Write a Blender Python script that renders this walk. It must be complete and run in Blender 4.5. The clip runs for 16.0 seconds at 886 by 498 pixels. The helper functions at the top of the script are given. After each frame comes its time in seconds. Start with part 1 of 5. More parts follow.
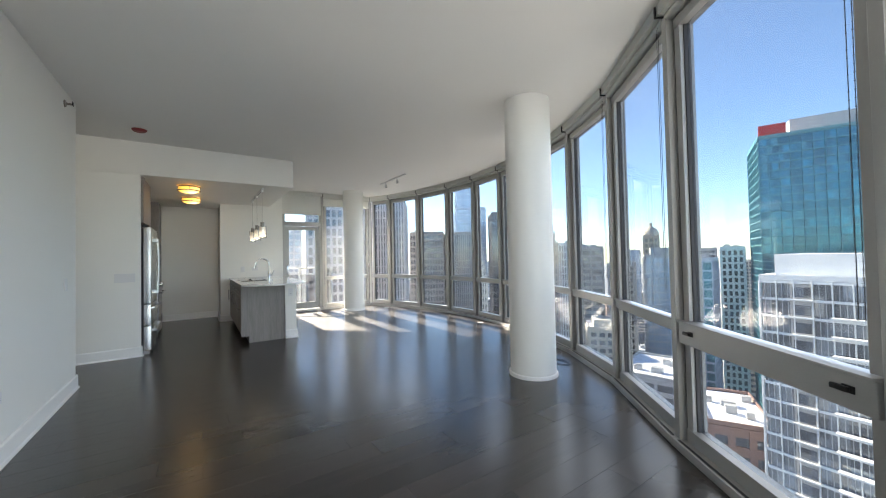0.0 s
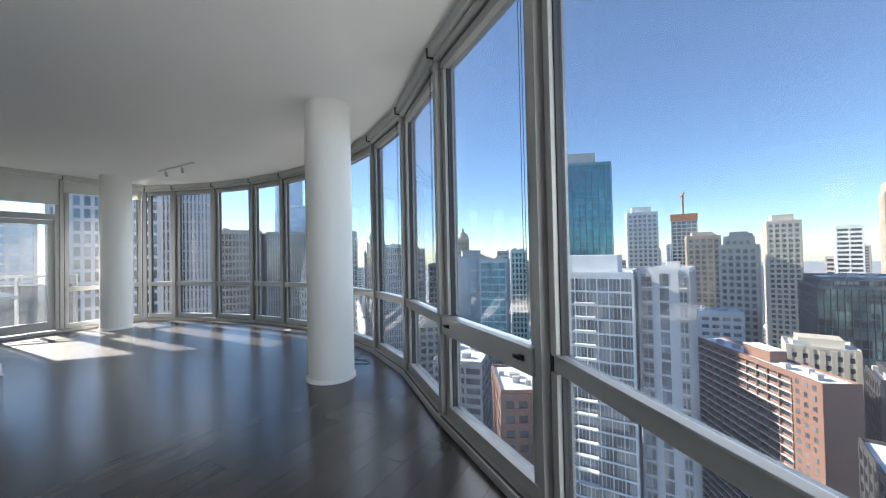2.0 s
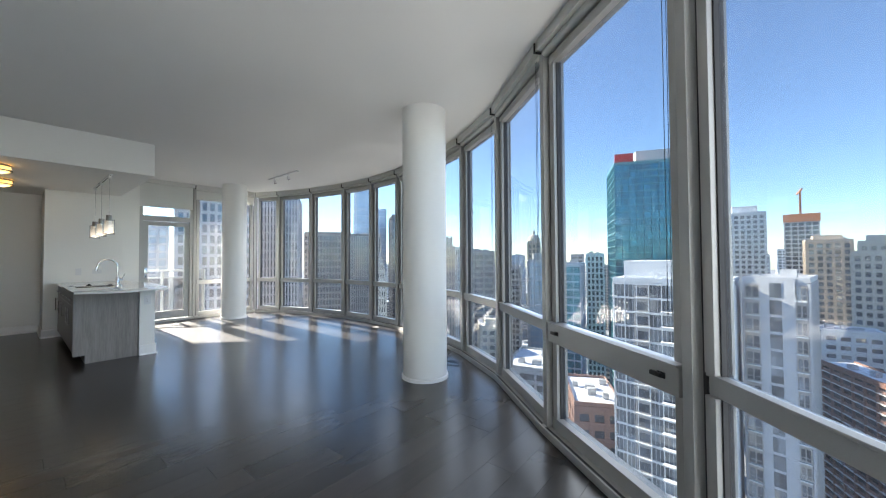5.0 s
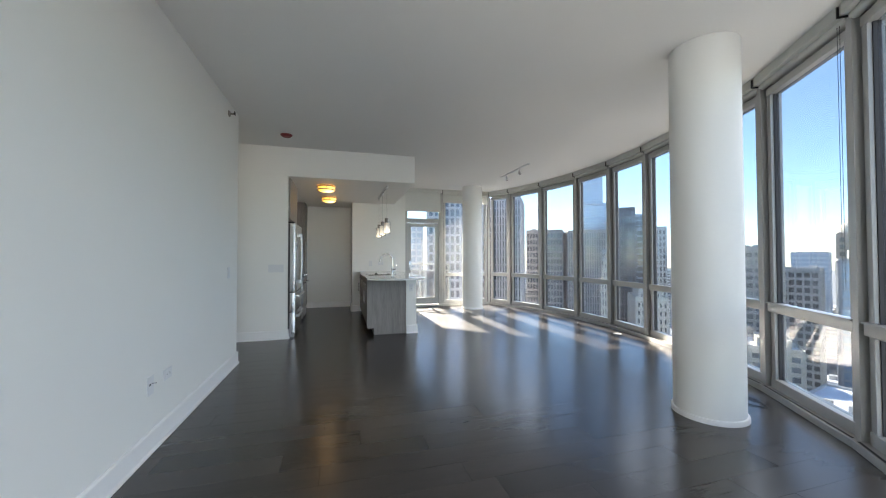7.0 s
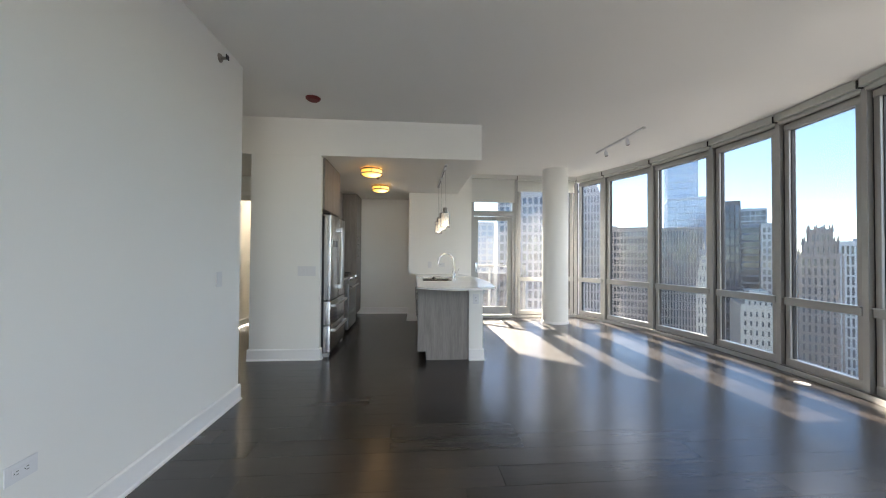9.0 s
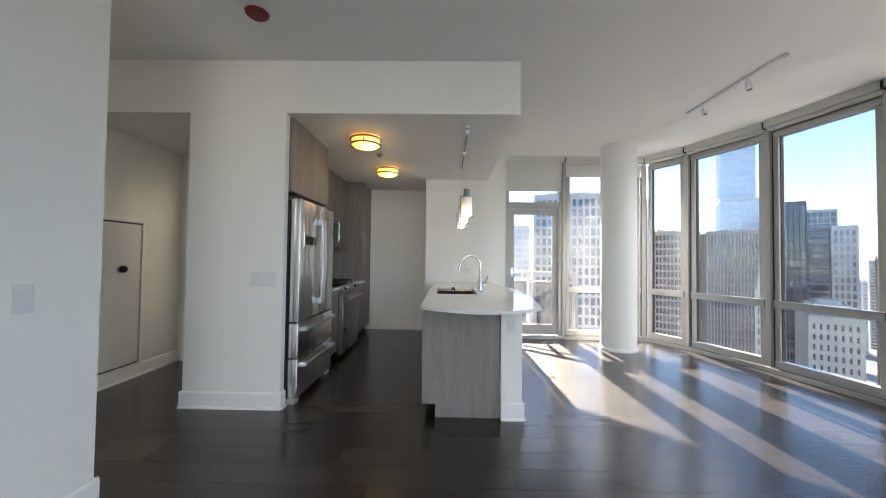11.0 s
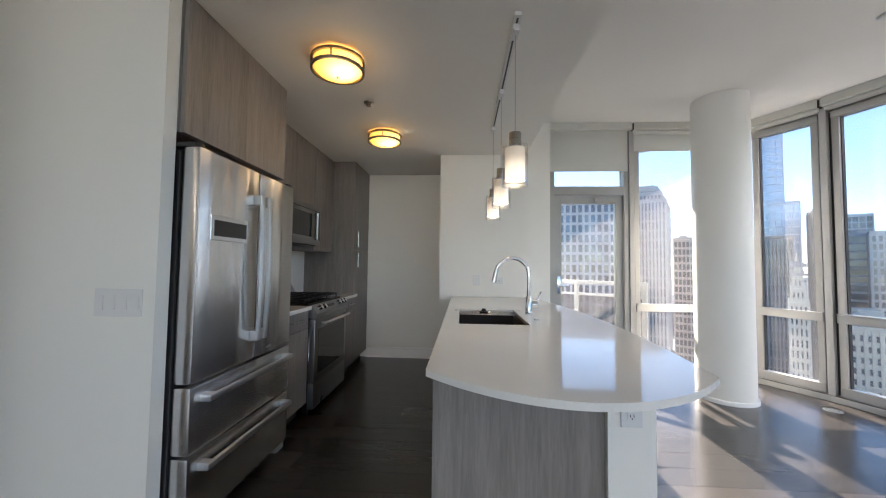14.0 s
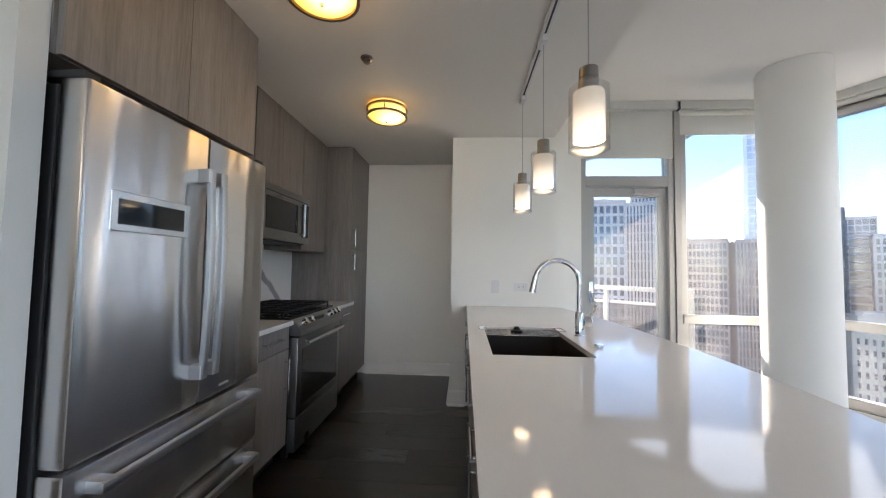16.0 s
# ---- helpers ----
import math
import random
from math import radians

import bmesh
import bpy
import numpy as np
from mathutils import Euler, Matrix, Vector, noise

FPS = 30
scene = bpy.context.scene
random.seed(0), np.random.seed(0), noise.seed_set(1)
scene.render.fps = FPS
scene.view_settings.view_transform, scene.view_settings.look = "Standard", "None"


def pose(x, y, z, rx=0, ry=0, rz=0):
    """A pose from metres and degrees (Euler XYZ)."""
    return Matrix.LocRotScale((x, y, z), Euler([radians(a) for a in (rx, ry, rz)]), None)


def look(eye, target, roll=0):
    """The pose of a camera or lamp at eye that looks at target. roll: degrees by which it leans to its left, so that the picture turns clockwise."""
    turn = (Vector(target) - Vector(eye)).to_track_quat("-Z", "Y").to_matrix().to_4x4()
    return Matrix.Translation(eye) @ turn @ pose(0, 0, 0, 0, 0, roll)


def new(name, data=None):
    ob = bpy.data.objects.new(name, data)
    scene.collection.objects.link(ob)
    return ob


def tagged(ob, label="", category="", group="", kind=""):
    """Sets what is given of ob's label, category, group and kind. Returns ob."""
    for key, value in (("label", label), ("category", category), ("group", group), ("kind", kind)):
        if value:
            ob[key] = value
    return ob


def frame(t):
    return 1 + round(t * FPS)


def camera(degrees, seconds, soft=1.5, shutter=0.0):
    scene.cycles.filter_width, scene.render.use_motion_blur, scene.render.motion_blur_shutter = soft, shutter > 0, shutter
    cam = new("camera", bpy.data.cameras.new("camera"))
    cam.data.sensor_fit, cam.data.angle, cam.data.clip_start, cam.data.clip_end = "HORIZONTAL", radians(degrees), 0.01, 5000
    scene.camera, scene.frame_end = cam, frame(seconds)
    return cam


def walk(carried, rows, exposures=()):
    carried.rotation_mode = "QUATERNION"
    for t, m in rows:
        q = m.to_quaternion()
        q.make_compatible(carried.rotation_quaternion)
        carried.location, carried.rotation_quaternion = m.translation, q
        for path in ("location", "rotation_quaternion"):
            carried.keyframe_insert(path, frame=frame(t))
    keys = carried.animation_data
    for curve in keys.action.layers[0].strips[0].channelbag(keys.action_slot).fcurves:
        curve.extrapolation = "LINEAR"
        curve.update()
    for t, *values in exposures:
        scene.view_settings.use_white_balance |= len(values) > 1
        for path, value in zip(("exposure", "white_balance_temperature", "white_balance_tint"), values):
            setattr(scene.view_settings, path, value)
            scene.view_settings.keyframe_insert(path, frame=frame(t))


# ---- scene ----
cam = camera(102.3, 16.0, soft=1.1)
PATH = [
    (0, (0.107, 0.319, 1.276), (1.236, 1.969, 1.318), -1.2),
    (0.5, (0.195, 0.235, 1.268), (1.439, 1.8, 1.316), -1.1),
    (1, (0.245, 0.159, 1.279), (1.645, 1.587, 1.329), -1.0),
    (1.5, (0.247, 0.079, 1.29), (1.84, 1.288, 1.328), -1.2),
    (2, (0.254, 0.035, 1.299), (2.01, 0.993, 1.33), -1.2),
    (2.5, (0.265, 0.019, 1.299), (2.112, 0.787, 1.325), -1.3),
    (3, (0.257, 0.067, 1.315), (2.118, 0.8, 1.335), -1.3),
    (3.2, (0.258, 0.092, 1.307), (2.118, 0.827, 1.333), -1.2),
    (5.5, (0.135, 0.308, 1.303), (1.44, 1.824, 1.35), -0.4),
    (6, (0.15, 0.338, 1.272), (1.164, 2.062, 1.318), -0.5),
    (6.5, (0.163, 0.543, 1.265), (0.934, 2.388, 1.301), -0.1),
    (7, (0.234, 0.788, 1.258), (0.783, 2.71, 1.298), -0.1),
    (7.5, (0.359, 1.115, 1.263), (0.743, 3.078, 1.299), -0.2),
    (8, (0.468, 1.445, 1.295), (0.731, 3.427, 1.329), 0.2),
    (8.5, (0.505, 1.844, 1.29), (0.681, 3.836, 1.323), 0.4),
    (9, (0.583, 2.237, 1.286), (0.745, 4.23, 1.318), 0.4),
    (11.5, (0.848, 4.021, 1.271), (0.786, 6.019, 1.335), 0.7),
    (12, (0.822, 4.297, 1.265), (0.752, 6.294, 1.34), 0.6),
    (12.5, (0.829, 4.585, 1.248), (0.746, 6.582, 1.324), 0.4),
    (13, (0.829, 4.821, 1.261), (0.724, 6.817, 1.339), 0.6),
    (13.5, (0.795, 5.066, 1.259), (0.679, 7.061, 1.34), 0.8),
    (14, (0.743, 5.254, 1.25), (0.63, 7.249, 1.341), 0.7),
    (14.5, (0.707, 5.441, 1.24), (0.598, 7.436, 1.329), 0.6),
    (15, (0.705, 5.608, 1.257), (0.593, 7.603, 1.357), 0.7),
    (15.5, (0.682, 5.736, 1.271), (0.559, 7.73, 1.37), 0.8),
    (16, (0.597, 5.878, 1.264), (0.48, 7.872, 1.363), 0.9),
]
EXPOSURES = [(0.0, 2.77, 7350, 11), (0.8, 2.72, 7300, 11), (1.8, 2.4, 6800, 10), (3.2, 2.24, 6650, 10), (5.4, 2.7, 6900, 10), (7.0, 2.75, 7100, 11),
             (8.5, 2.85, 7500, 13), (11.5, 3.0, 7350, 14), (12.8, 2.98, 7350, 15), (13.8, 2.86, 7300, 15), (15.0, 3.02, 7250, 16), (16.0, 3.0, 7200, 16)]
walk(cam, [(t, look(eye, target, roll)) for t, eye, target, roll in PATH], EXPOSURES)

# ---- world, sun and lights ----
SUN_EL, SUN_AZ = 29.0, 91.0            # degrees; azimuth counted from +x towards +y
world = bpy.data.worlds.new("sky")
scene.world = world
world.use_nodes = True
wn = world.node_tree.nodes
sky = wn.new("ShaderNodeTexSky")
sky.sky_type, sky.sun_disc = "NISHITA", False
sky.sun_elevation, sky.sun_rotation = radians(SUN_EL), radians(90 - SUN_AZ)
sky.altitude, sky.air_density, sky.dust_density, sky.ozone_density = 200, 0.85, 0.12, 5.0
wn["Background"].inputs["Strength"].default_value = 0.108
world.node_tree.links.new(sky.outputs[0], wn["Background"].inputs["Color"])

sun_dir = Vector((math.cos(radians(SUN_EL)) * math.cos(radians(SUN_AZ)),
                  math.cos(radians(SUN_EL)) * math.sin(radians(SUN_AZ)), math.sin(radians(SUN_EL))))
sun = new("sun", bpy.data.lights.new("sun", "SUN"))
sun.data.energy, sun.data.angle, sun.data.color = 5.0, radians(0.53), (1.0, 0.95, 0.87)
sun.matrix_world = look(sun_dir * 60, (0, 0, 0))


def fill_lamp(name, eye, target, width, height, watts, colour=(0.93, 0.97, 1.0)):
    """An added area lamp outside the glass, standing in for daylight."""
    lamp = new(name, bpy.data.lights.new(name, "AREA"))
    lamp.data.shape, lamp.data.size, lamp.data.size_y = "RECTANGLE", width, height
    lamp.data.energy, lamp.data.color = watts, colour
    lamp.matrix_world = look(eye, target)
    return lamp


# Fill lamps added out of sight beyond the glass: above, behind and below.
for eye, target in (((7.4, 1.0, 5.2), (1.2, 3.0, 0.6)), ((8.2, 6.0, 5.2), (1.5, 5.5, 0.6)), ((3.6, 12.4, 5.2), (2.0, 6.0, 0.6))):
    fill_lamp("window_daylight", eye, target, 7.5, 4.0, 62, (0.97, 0.98, 1.0))
fill_lamp("window_daylight_behind", (0.75, -1.55, 1.6), (-0.5, 3.2, 1.9), 1.9, 2.4, 17, (0.97, 0.98, 1.0))
for eye, target, watts in (((6.6, 0.6, -3.0), (0.8, 3.2, 2.9), 10), ((7.6, 6.2, -3.0), (1.2, 5.0, 2.9), 19), ((3.0, -2.4, -3.0), (-0.4, 1.2, 2.9), 18)):
    fill_lamp("window_daylight_from_below", eye, target, 4.5, 1.6, watts, (1.0, 0.97, 0.92))

# ---- materials ----
def material(name, colour, rough=0.5, metal=0.0, vary=0.12, scale=3.0, grain=60.0, bump=0.05, stretch=(1, 1, 1), rough_vary=0.1, random_tone=0.0,
             coat=0.0, spec=0.5, space="Object"):
    """A surface with broad stains and fine grain; stretch draws the grain out along an axis."""
    mat = bpy.data.materials.new(name)
    mat.use_nodes = True
    nt = mat.node_tree
    n, link = nt.nodes, nt.links.new
    b = n["Principled BSDF"]
    b.inputs["Metallic"].default_value = metal
    b.inputs["Coat Weight"].default_value = coat
    b.inputs["Specular IOR Level"].default_value = spec
    co = n.new("ShaderNodeTexCoord")
    mp = n.new("ShaderNodeMapping")
    mp.inputs["Scale"].default_value = stretch
    broad, fine = n.new("ShaderNodeTexNoise"), n.new("ShaderNodeTexNoise")
    broad.inputs["Scale"].default_value, fine.inputs["Scale"].default_value = scale, grain
    broad.inputs["Detail"].default_value, fine.inputs["Detail"].default_value = 4, 5
    if space == "World":
        geo = n.new("ShaderNodeNewGeometry")
        link(geo.outputs["Position"], mp.inputs["Vector"])
    else:
        link(co.outputs[space], mp.inputs["Vector"])
    link(mp.outputs[0], broad.inputs["Vector"])
    link(mp.outputs[0], fine.inputs["Vector"])
    mix = n.new("ShaderNodeMix")
    mix.data_type = "FLOAT"
    mix.inputs["Factor"].default_value = 0.45
    link(broad.outputs["Fac"], mix.inputs["A"])
    link(fine.outputs["Fac"], mix.inputs["B"])
    tone = mix.outputs["Result"]
    if random_tone:
        info = n.new("ShaderNodeObjectInfo")
        add = n.new("ShaderNodeMath")
        add.operation = "MULTIPLY_ADD"
        link(info.outputs["Random"], add.inputs[0])
        add.inputs[1].default_value = random_tone
        link(tone, add.inputs[2])
        sub = n.new("ShaderNodeMath")
        sub.operation = "SUBTRACT"
        link(add.outputs[0], sub.inputs[0])
        sub.inputs[1].default_value = random_tone / 2
        tone = sub.outputs[0]
    ramp = n.new("ShaderNodeValToRGB")
    ramp.color_ramp.elements[0].position, ramp.color_ramp.elements[1].position = 0.25, 0.75
    ramp.color_ramp.elements[0].color = [max(0, c * (1 - vary)) for c in colour] + [1]
    ramp.color_ramp.elements[1].color = [min(1, c * (1 + vary)) for c in colour] + [1]
    link(tone, ramp.inputs[0])
    link(ramp.outputs[0], b.inputs["Base Color"])
    rr = n.new("ShaderNodeMapRange")
    rr.inputs["To Min"].default_value, rr.inputs["To Max"].default_value = max(0.02, rough - rough_vary), min(1, rough + rough_vary)
    link(broad.outputs["Fac"], rr.inputs["Value"])
    link(rr.outputs[0], b.inputs["Roughness"])
    if bump:
        bp = n.new("ShaderNodeBump")
        bp.inputs["Strength"].default_value, bp.inputs["Distance"].default_value = bump, 0.01
        link(fine.outputs["Fac"], bp.inputs["Height"])
        link(bp.outputs[0], b.inputs["Normal"])
    return mat


def wood(name, dark, light, rough, axis_stretch, random_tone=0.25, wave=7.0, bump=0.04, spec=0.5):
    """Veneer or plank: long streaks along one axis, with fine pores."""
    mat = material(name, light, rough, 0, 0.1, 1.0, 30, bump, axis_stretch, 0.06, random_tone, spec=spec)
    n = mat.node_tree.nodes
    ramp = [x for x in n if x.type == "VALTORGB"][0]
    ramp.color_ramp.elements[0].position, ramp.color_ramp.elements[1].position = 0.3, 0.7
    ramp.color_ramp.elements[0].color, ramp.color_ramp.elements[1].color = (*dark, 1), (*light, 1)
    for x in n:
        if x.type == "TEX_NOISE":
            x.inputs["Distortion"].default_value = 0.6
    noises = [x for x in n if x.type == "TEX_NOISE"]
    noises[0].inputs["Scale"].default_value, noises[1].inputs["Scale"].default_value = wave, wave * 6
    return mat


def glow(name, colour, strength):
    mat = bpy.data.materials.new(name)
    mat.use_nodes = True
    b = mat.node_tree.nodes["Principled BSDF"]
    b.inputs["Base Color"].default_value = (*colour, 1)
    b.inputs["Emission Color"].default_value = (*colour, 1)
    b.inputs["Emission Strength"].default_value = strength
    return mat


def pane(name, tint, base=0.025, gloss=0.0):
    """A thin sheet of glass: what is behind shows through, and it mirrors at a slant."""
    mat = bpy.data.materials.new(name)
    mat.use_nodes = True
    n, link = mat.node_tree.nodes, mat.node_tree.links.new
    n.remove(n["Principled BSDF"])
    clear_node, mirror, mix, slant, curve = (n.new(k) for k in ("ShaderNodeBsdfTransparent", "ShaderNodeBsdfGlossy", "ShaderNodeMixShader",
                                                               "ShaderNodeLayerWeight", "ShaderNodeMath"))
    clear_node.inputs[0].default_value = (*tint, 1)
    mirror.inputs["Roughness"].default_value = gloss
    slant.inputs["Blend"].default_value = 0.5
    curve.operation, curve.inputs[1].default_value = "POWER", 4.5
    link(slant.outputs["Facing"], curve.inputs[0])
    least = n.new("ShaderNodeMath")
    least.operation, least.inputs[1].default_value, least.inputs[2].default_value = "MULTIPLY_ADD", 0.75, base
    link(curve.outputs[0], least.inputs[0])
    link(least.outputs[0], mix.inputs[0])
    link(clear_node.outputs[0], mix.inputs[1])
    link(mirror.outputs[0], mix.inputs[2])
    link(mix.outputs[0], n["Material Output"].inputs[0])
    return mat


M_WALL = material("wall_paint", (0.80, 0.80, 0.77), 0.6, vary=0.02, scale=1.2, grain=240, bump=0.03)
M_CEIL = material("ceiling_paint", (0.80, 0.80, 0.78), 0.75, vary=0.02, scale=0.8, grain=160, bump=0.05)
M_TRIM = material("white_trim_paint", (0.83, 0.83, 0.82), 0.35, vary=0.02, scale=2, grain=90, bump=0.02)
M_FLOOR = wood("dark_oak_plank", (0.010, 0.0081, 0.0074), (0.022, 0.0180, 0.0165), 0.24, (0.35, 5, 5), 0.7, 3.0, 0.004, spec=0.58)
fb = M_FLOOR.node_tree.nodes["Principled BSDF"]
fb.inputs["Coat Weight"].default_value, fb.inputs["Coat Roughness"].default_value = 0.34, 0.46
M_SUBFLOOR = material("plank_joint", (0.012, 0.010, 0.010), 0.7)
M_ALU = material("grey_painted_aluminium", (0.37, 0.37, 0.36), 0.36, 0.2, 0.06, 2, 150, 0.02)
M_ALU_DARK = material("dark_gasket", (0.03, 0.03, 0.032), 0.6, vary=0.2)
M_GLASS = pane("window_glass", (0.62, 0.64, 0.64))
gn = M_GLASS.node_tree                              # a film of dust that glows where the sun strikes the pane
dust, dusty, specks, amount = (gn.nodes.new(k) for k in ("ShaderNodeBsdfTranslucent", "ShaderNodeMixShader", "ShaderNodeTexNoise", "ShaderNodeMapRange"))
dust.inputs[0].default_value = (0.85, 0.80, 0.86, 1)
specks.inputs["Scale"].default_value, specks.inputs["Detail"].default_value = 2.5, 4
amount.inputs["To Min"].default_value, amount.inputs["To Max"].default_value = 0.006, 0.020
gn.links.new(specks.outputs["Fac"], amount.inputs["Value"])
gn.links.new(amount.outputs[0], dusty.inputs[0])
gn.links.new(gn.nodes["Material Output"].inputs[0].links[0].from_socket, dusty.inputs[1])
gn.links.new(dust.outputs[0], dusty.inputs[2])
gn.links.new(dusty.outputs[0], gn.nodes["Material Output"].inputs[0])
M_SHADE = material("roller_shade_fabric", (0.72, 0.73, 0.70), 0.9, vary=0.04, grain=500, bump=0.1)
sn = M_SHADE.node_tree
through_light, blend = sn.nodes.new("ShaderNodeBsdfTranslucent"), sn.nodes.new("ShaderNodeMixShader")
through_light.inputs[0].default_value, blend.inputs[0].default_value = (0.75, 0.75, 0.72, 1), 0.35
sn.links.new(sn.nodes["Principled BSDF"].outputs[0], blend.inputs[1])
sn.links.new(through_light.outputs[0], blend.inputs[2])
sn.links.new(blend.outputs[0], sn.nodes["Material Output"].inputs[0])
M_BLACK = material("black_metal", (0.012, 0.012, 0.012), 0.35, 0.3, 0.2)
M_VENEER = wood("grey_wood_veneer", (0.160, 0.143, 0.135), (0.285, 0.258, 0.243), 0.45, (6, 6, 0.45), 0.12, 3.0)
M_STEEL = material("brushed_stainless_steel", (0.74, 0.735, 0.74), 0.27, 1.0, 0.03, 0.6, 6.5, 1.0, (1, 1, 0.10), 0.03)
for node in M_STEEL.node_tree.nodes:            # the thin sheet is slightly warped
    if node.type == "TEX_NOISE":
        node.inputs["Detail"].default_value = 0.6
    if node.type == "BUMP":
        node.inputs["Distance"].default_value = 0.018
sb = M_STEEL.node_tree.nodes["Principled BSDF"]
sb.inputs["Anisotropic"].default_value, sb.inputs["Anisotropic Rotation"].default_value = 0.85, 0.25
steel_grain = M_STEEL.node_tree.nodes.new("ShaderNodeTangent")
steel_grain.direction_type, steel_grain.axis = "RADIAL", "Z"
M_STEEL.node_tree.links.new(steel_grain.outputs[0], sb.inputs["Tangent"])
M_STEEL_DARK = material("dark_stainless_steel", (0.30, 0.30, 0.305), 0.3, 1.0, 0.05, 0.8, 140, 0.02)
M_STEEL_SIDE = material("steel_handle", (0.62, 0.62, 0.63), 0.22, 1.0, 0.04, 3, 150, 0.01)
M_BAR = material("satin_steel_bar", (0.62, 0.62, 0.625), 0.38, 1.0, 0.04, 3, 150, 0.01)
M_CHROME = material("chrome", (0.82, 0.82, 0.84), 0.06, 1.0, 0.02, 3, 60, 0.0, rough_vary=0.02)
M_QUARTZ = material("white_quartz", (0.76, 0.755, 0.735), 0.07, 0, 0.03, 3, 180, 0.0, rough_vary=0.03)
M_SINK = material("steel_sink", (0.05, 0.043, 0.04), 0.4, 0.35, 0.08, 4, 160, 0.02)
M_DARKGLASS = material("black_glass", (0.008, 0.008, 0.009), 0.05, 0, 0.1, rough_vary=0.02, bump=0)
M_IRON = material("cast_iron", (0.012, 0.012, 0.013), 0.55, 0.2, 0.3, 8, 120, 0.2)
M_SWITCH = material("white_plastic", (0.70, 0.71, 0.72), 0.3, vary=0.02, bump=0)
M_SLOT = material("dark_slot", (0.05, 0.05, 0.05), 0.6)
M_RED = material("dark_red_cover", (0.16, 0.012, 0.014), 0.5, vary=0.2)
M_LAMPGLASS = glow("amber_lamp_glass", (1.0, 0.60, 0.13), 0.36)
ln = M_LAMPGLASS.node_tree                         # the bulb sits to one side behind the glass
l_co, l_far, l_ramp, l_str = (ln.nodes.new(k) for k in ("ShaderNodeTexCoord", "ShaderNodeVectorMath", "ShaderNodeValToRGB", "ShaderNodeMapRange"))
l_far.operation, l_far.inputs[1].default_value = "DISTANCE", (0.045, -0.03, -0.10)
ln.links.new(l_co.outputs["Object"], l_far.inputs[0])
ln.links.new(l_far.outputs["Value"], l_str.inputs["Value"])
l_str.inputs["From Min"].default_value, l_str.inputs["From Max"].default_value = 0.02, 0.19
l_str.inputs["To Min"].default_value, l_str.inputs["To Max"].default_value = 0.8, 0.115
l_ramp.color_ramp.elements[0].position, l_ramp.color_ramp.elements[1].position = 0.02, 0.13
l_ramp.color_ramp.elements[0].color, l_ramp.color_ramp.elements[1].color = (1.0, 0.72, 0.28, 1), (1.0, 0.52, 0.10, 1)
ln.links.new(l_far.outputs["Value"], l_ramp.inputs[0])
ln.links.new(l_str.outputs[0], ln.nodes["Principled BSDF"].inputs["Emission Strength"])
ln.links.new(l_ramp.outputs[0], ln.nodes["Principled BSDF"].inputs["Emission Color"])
M_PEND = glow("frosted_lamp_glass", (0.95, 0.84, 0.70), 0.25)
pn = M_PEND.node_tree                              # the bulb sits low in the glass
p_co, p_sep, p_map = (pn.nodes.new(k) for k in ("ShaderNodeTexCoord", "ShaderNodeSeparateXYZ", "ShaderNodeMapRange"))
p_map.inputs["From Min"].default_value, p_map.inputs["From Max"].default_value = 0.15, 0.75
p_map.inputs["To Min"].default_value, p_map.inputs["To Max"].default_value = 0.21, 0.03
pn.links.new(p_co.outputs["Generated"], p_sep.inputs[0])
pn.links.new(p_sep.outputs["Z"], p_map.inputs["Value"])
pn.links.new(p_map.outputs[0], pn.nodes["Principled BSDF"].inputs["Emission Strength"])
M_CLEAR = pane("clear_lamp_glass", (0.95, 0.95, 0.95), 0.07)
M_NICKEL = material("brushed_nickel", (0.30, 0.275, 0.25), 0.3, 1.0, 0.06, 3, 200, 0.02)
M_PLATE = material("access_panel_grey", (0.73, 0.73, 0.71), 0.5, vary=0.03)
M_CONC = material("balcony_concrete", (0.42, 0.41, 0.39), 0.85, vary=0.15, scale=1.5, grain=60, bump=0.2)


# ---- mesh helpers ----
def box(bm, x0, x1, y0, y1, z0, z1, bevel=0.0):
    made = bmesh.ops.create_cube(bm, size=1)["verts"]
    for v in made:
        v.co = (x0 + (v.co.x + 0.5) * (x1 - x0), y0 + (v.co.y + 0.5) * (y1 - y0), z0 + (v.co.z + 0.5) * (z1 - z0))
    if bevel:
        edges = {e for v in made for e in v.link_edges}
        bmesh.ops.bevel(bm, geom=list(edges), offset=bevel, segments=2, affect="EDGES", profile=0.6)
    return bm


def rod(bm, p0, p1, r0, r1=None, seg=14):
    p0, p1 = Vector(p0), Vector(p1)
    d = p1 - p0
    m = Matrix.Translation((p0 + p1) / 2) @ d.to_track_quat("Z", "Y").to_matrix().to_4x4()
    bmesh.ops.create_cone(bm, cap_ends=True, segments=seg, radius1=r0, radius2=r0 if r1 is None else r1, depth=d.length, matrix=m)
    return bm


def tube(bm, path, r, seg=14):
    """One smooth pipe along a path."""
    path = [Vector(p) for p in path]
    rings, side = [], None
    for k, p in enumerate(path):
        d = (path[min(k + 1, len(path) - 1)] - path[max(k - 1, 0)]).normalized()
        side = d.orthogonal().normalized() if side is None else (side - d * side.dot(d)).normalized()
        up = d.cross(side)
        rings.append([bm.verts.new(p + r * (math.cos(2 * math.pi * j / seg) * side + math.sin(2 * math.pi * j / seg) * up)) for j in range(seg)])
    for a, b in zip(rings, rings[1:]):
        for j in range(seg):
            bm.faces.new([a[j], a[(j + 1) % seg], b[(j + 1) % seg], b[j]])
    bm.faces.new(rings[0][::-1]), bm.faces.new(rings[-1])
    return bm


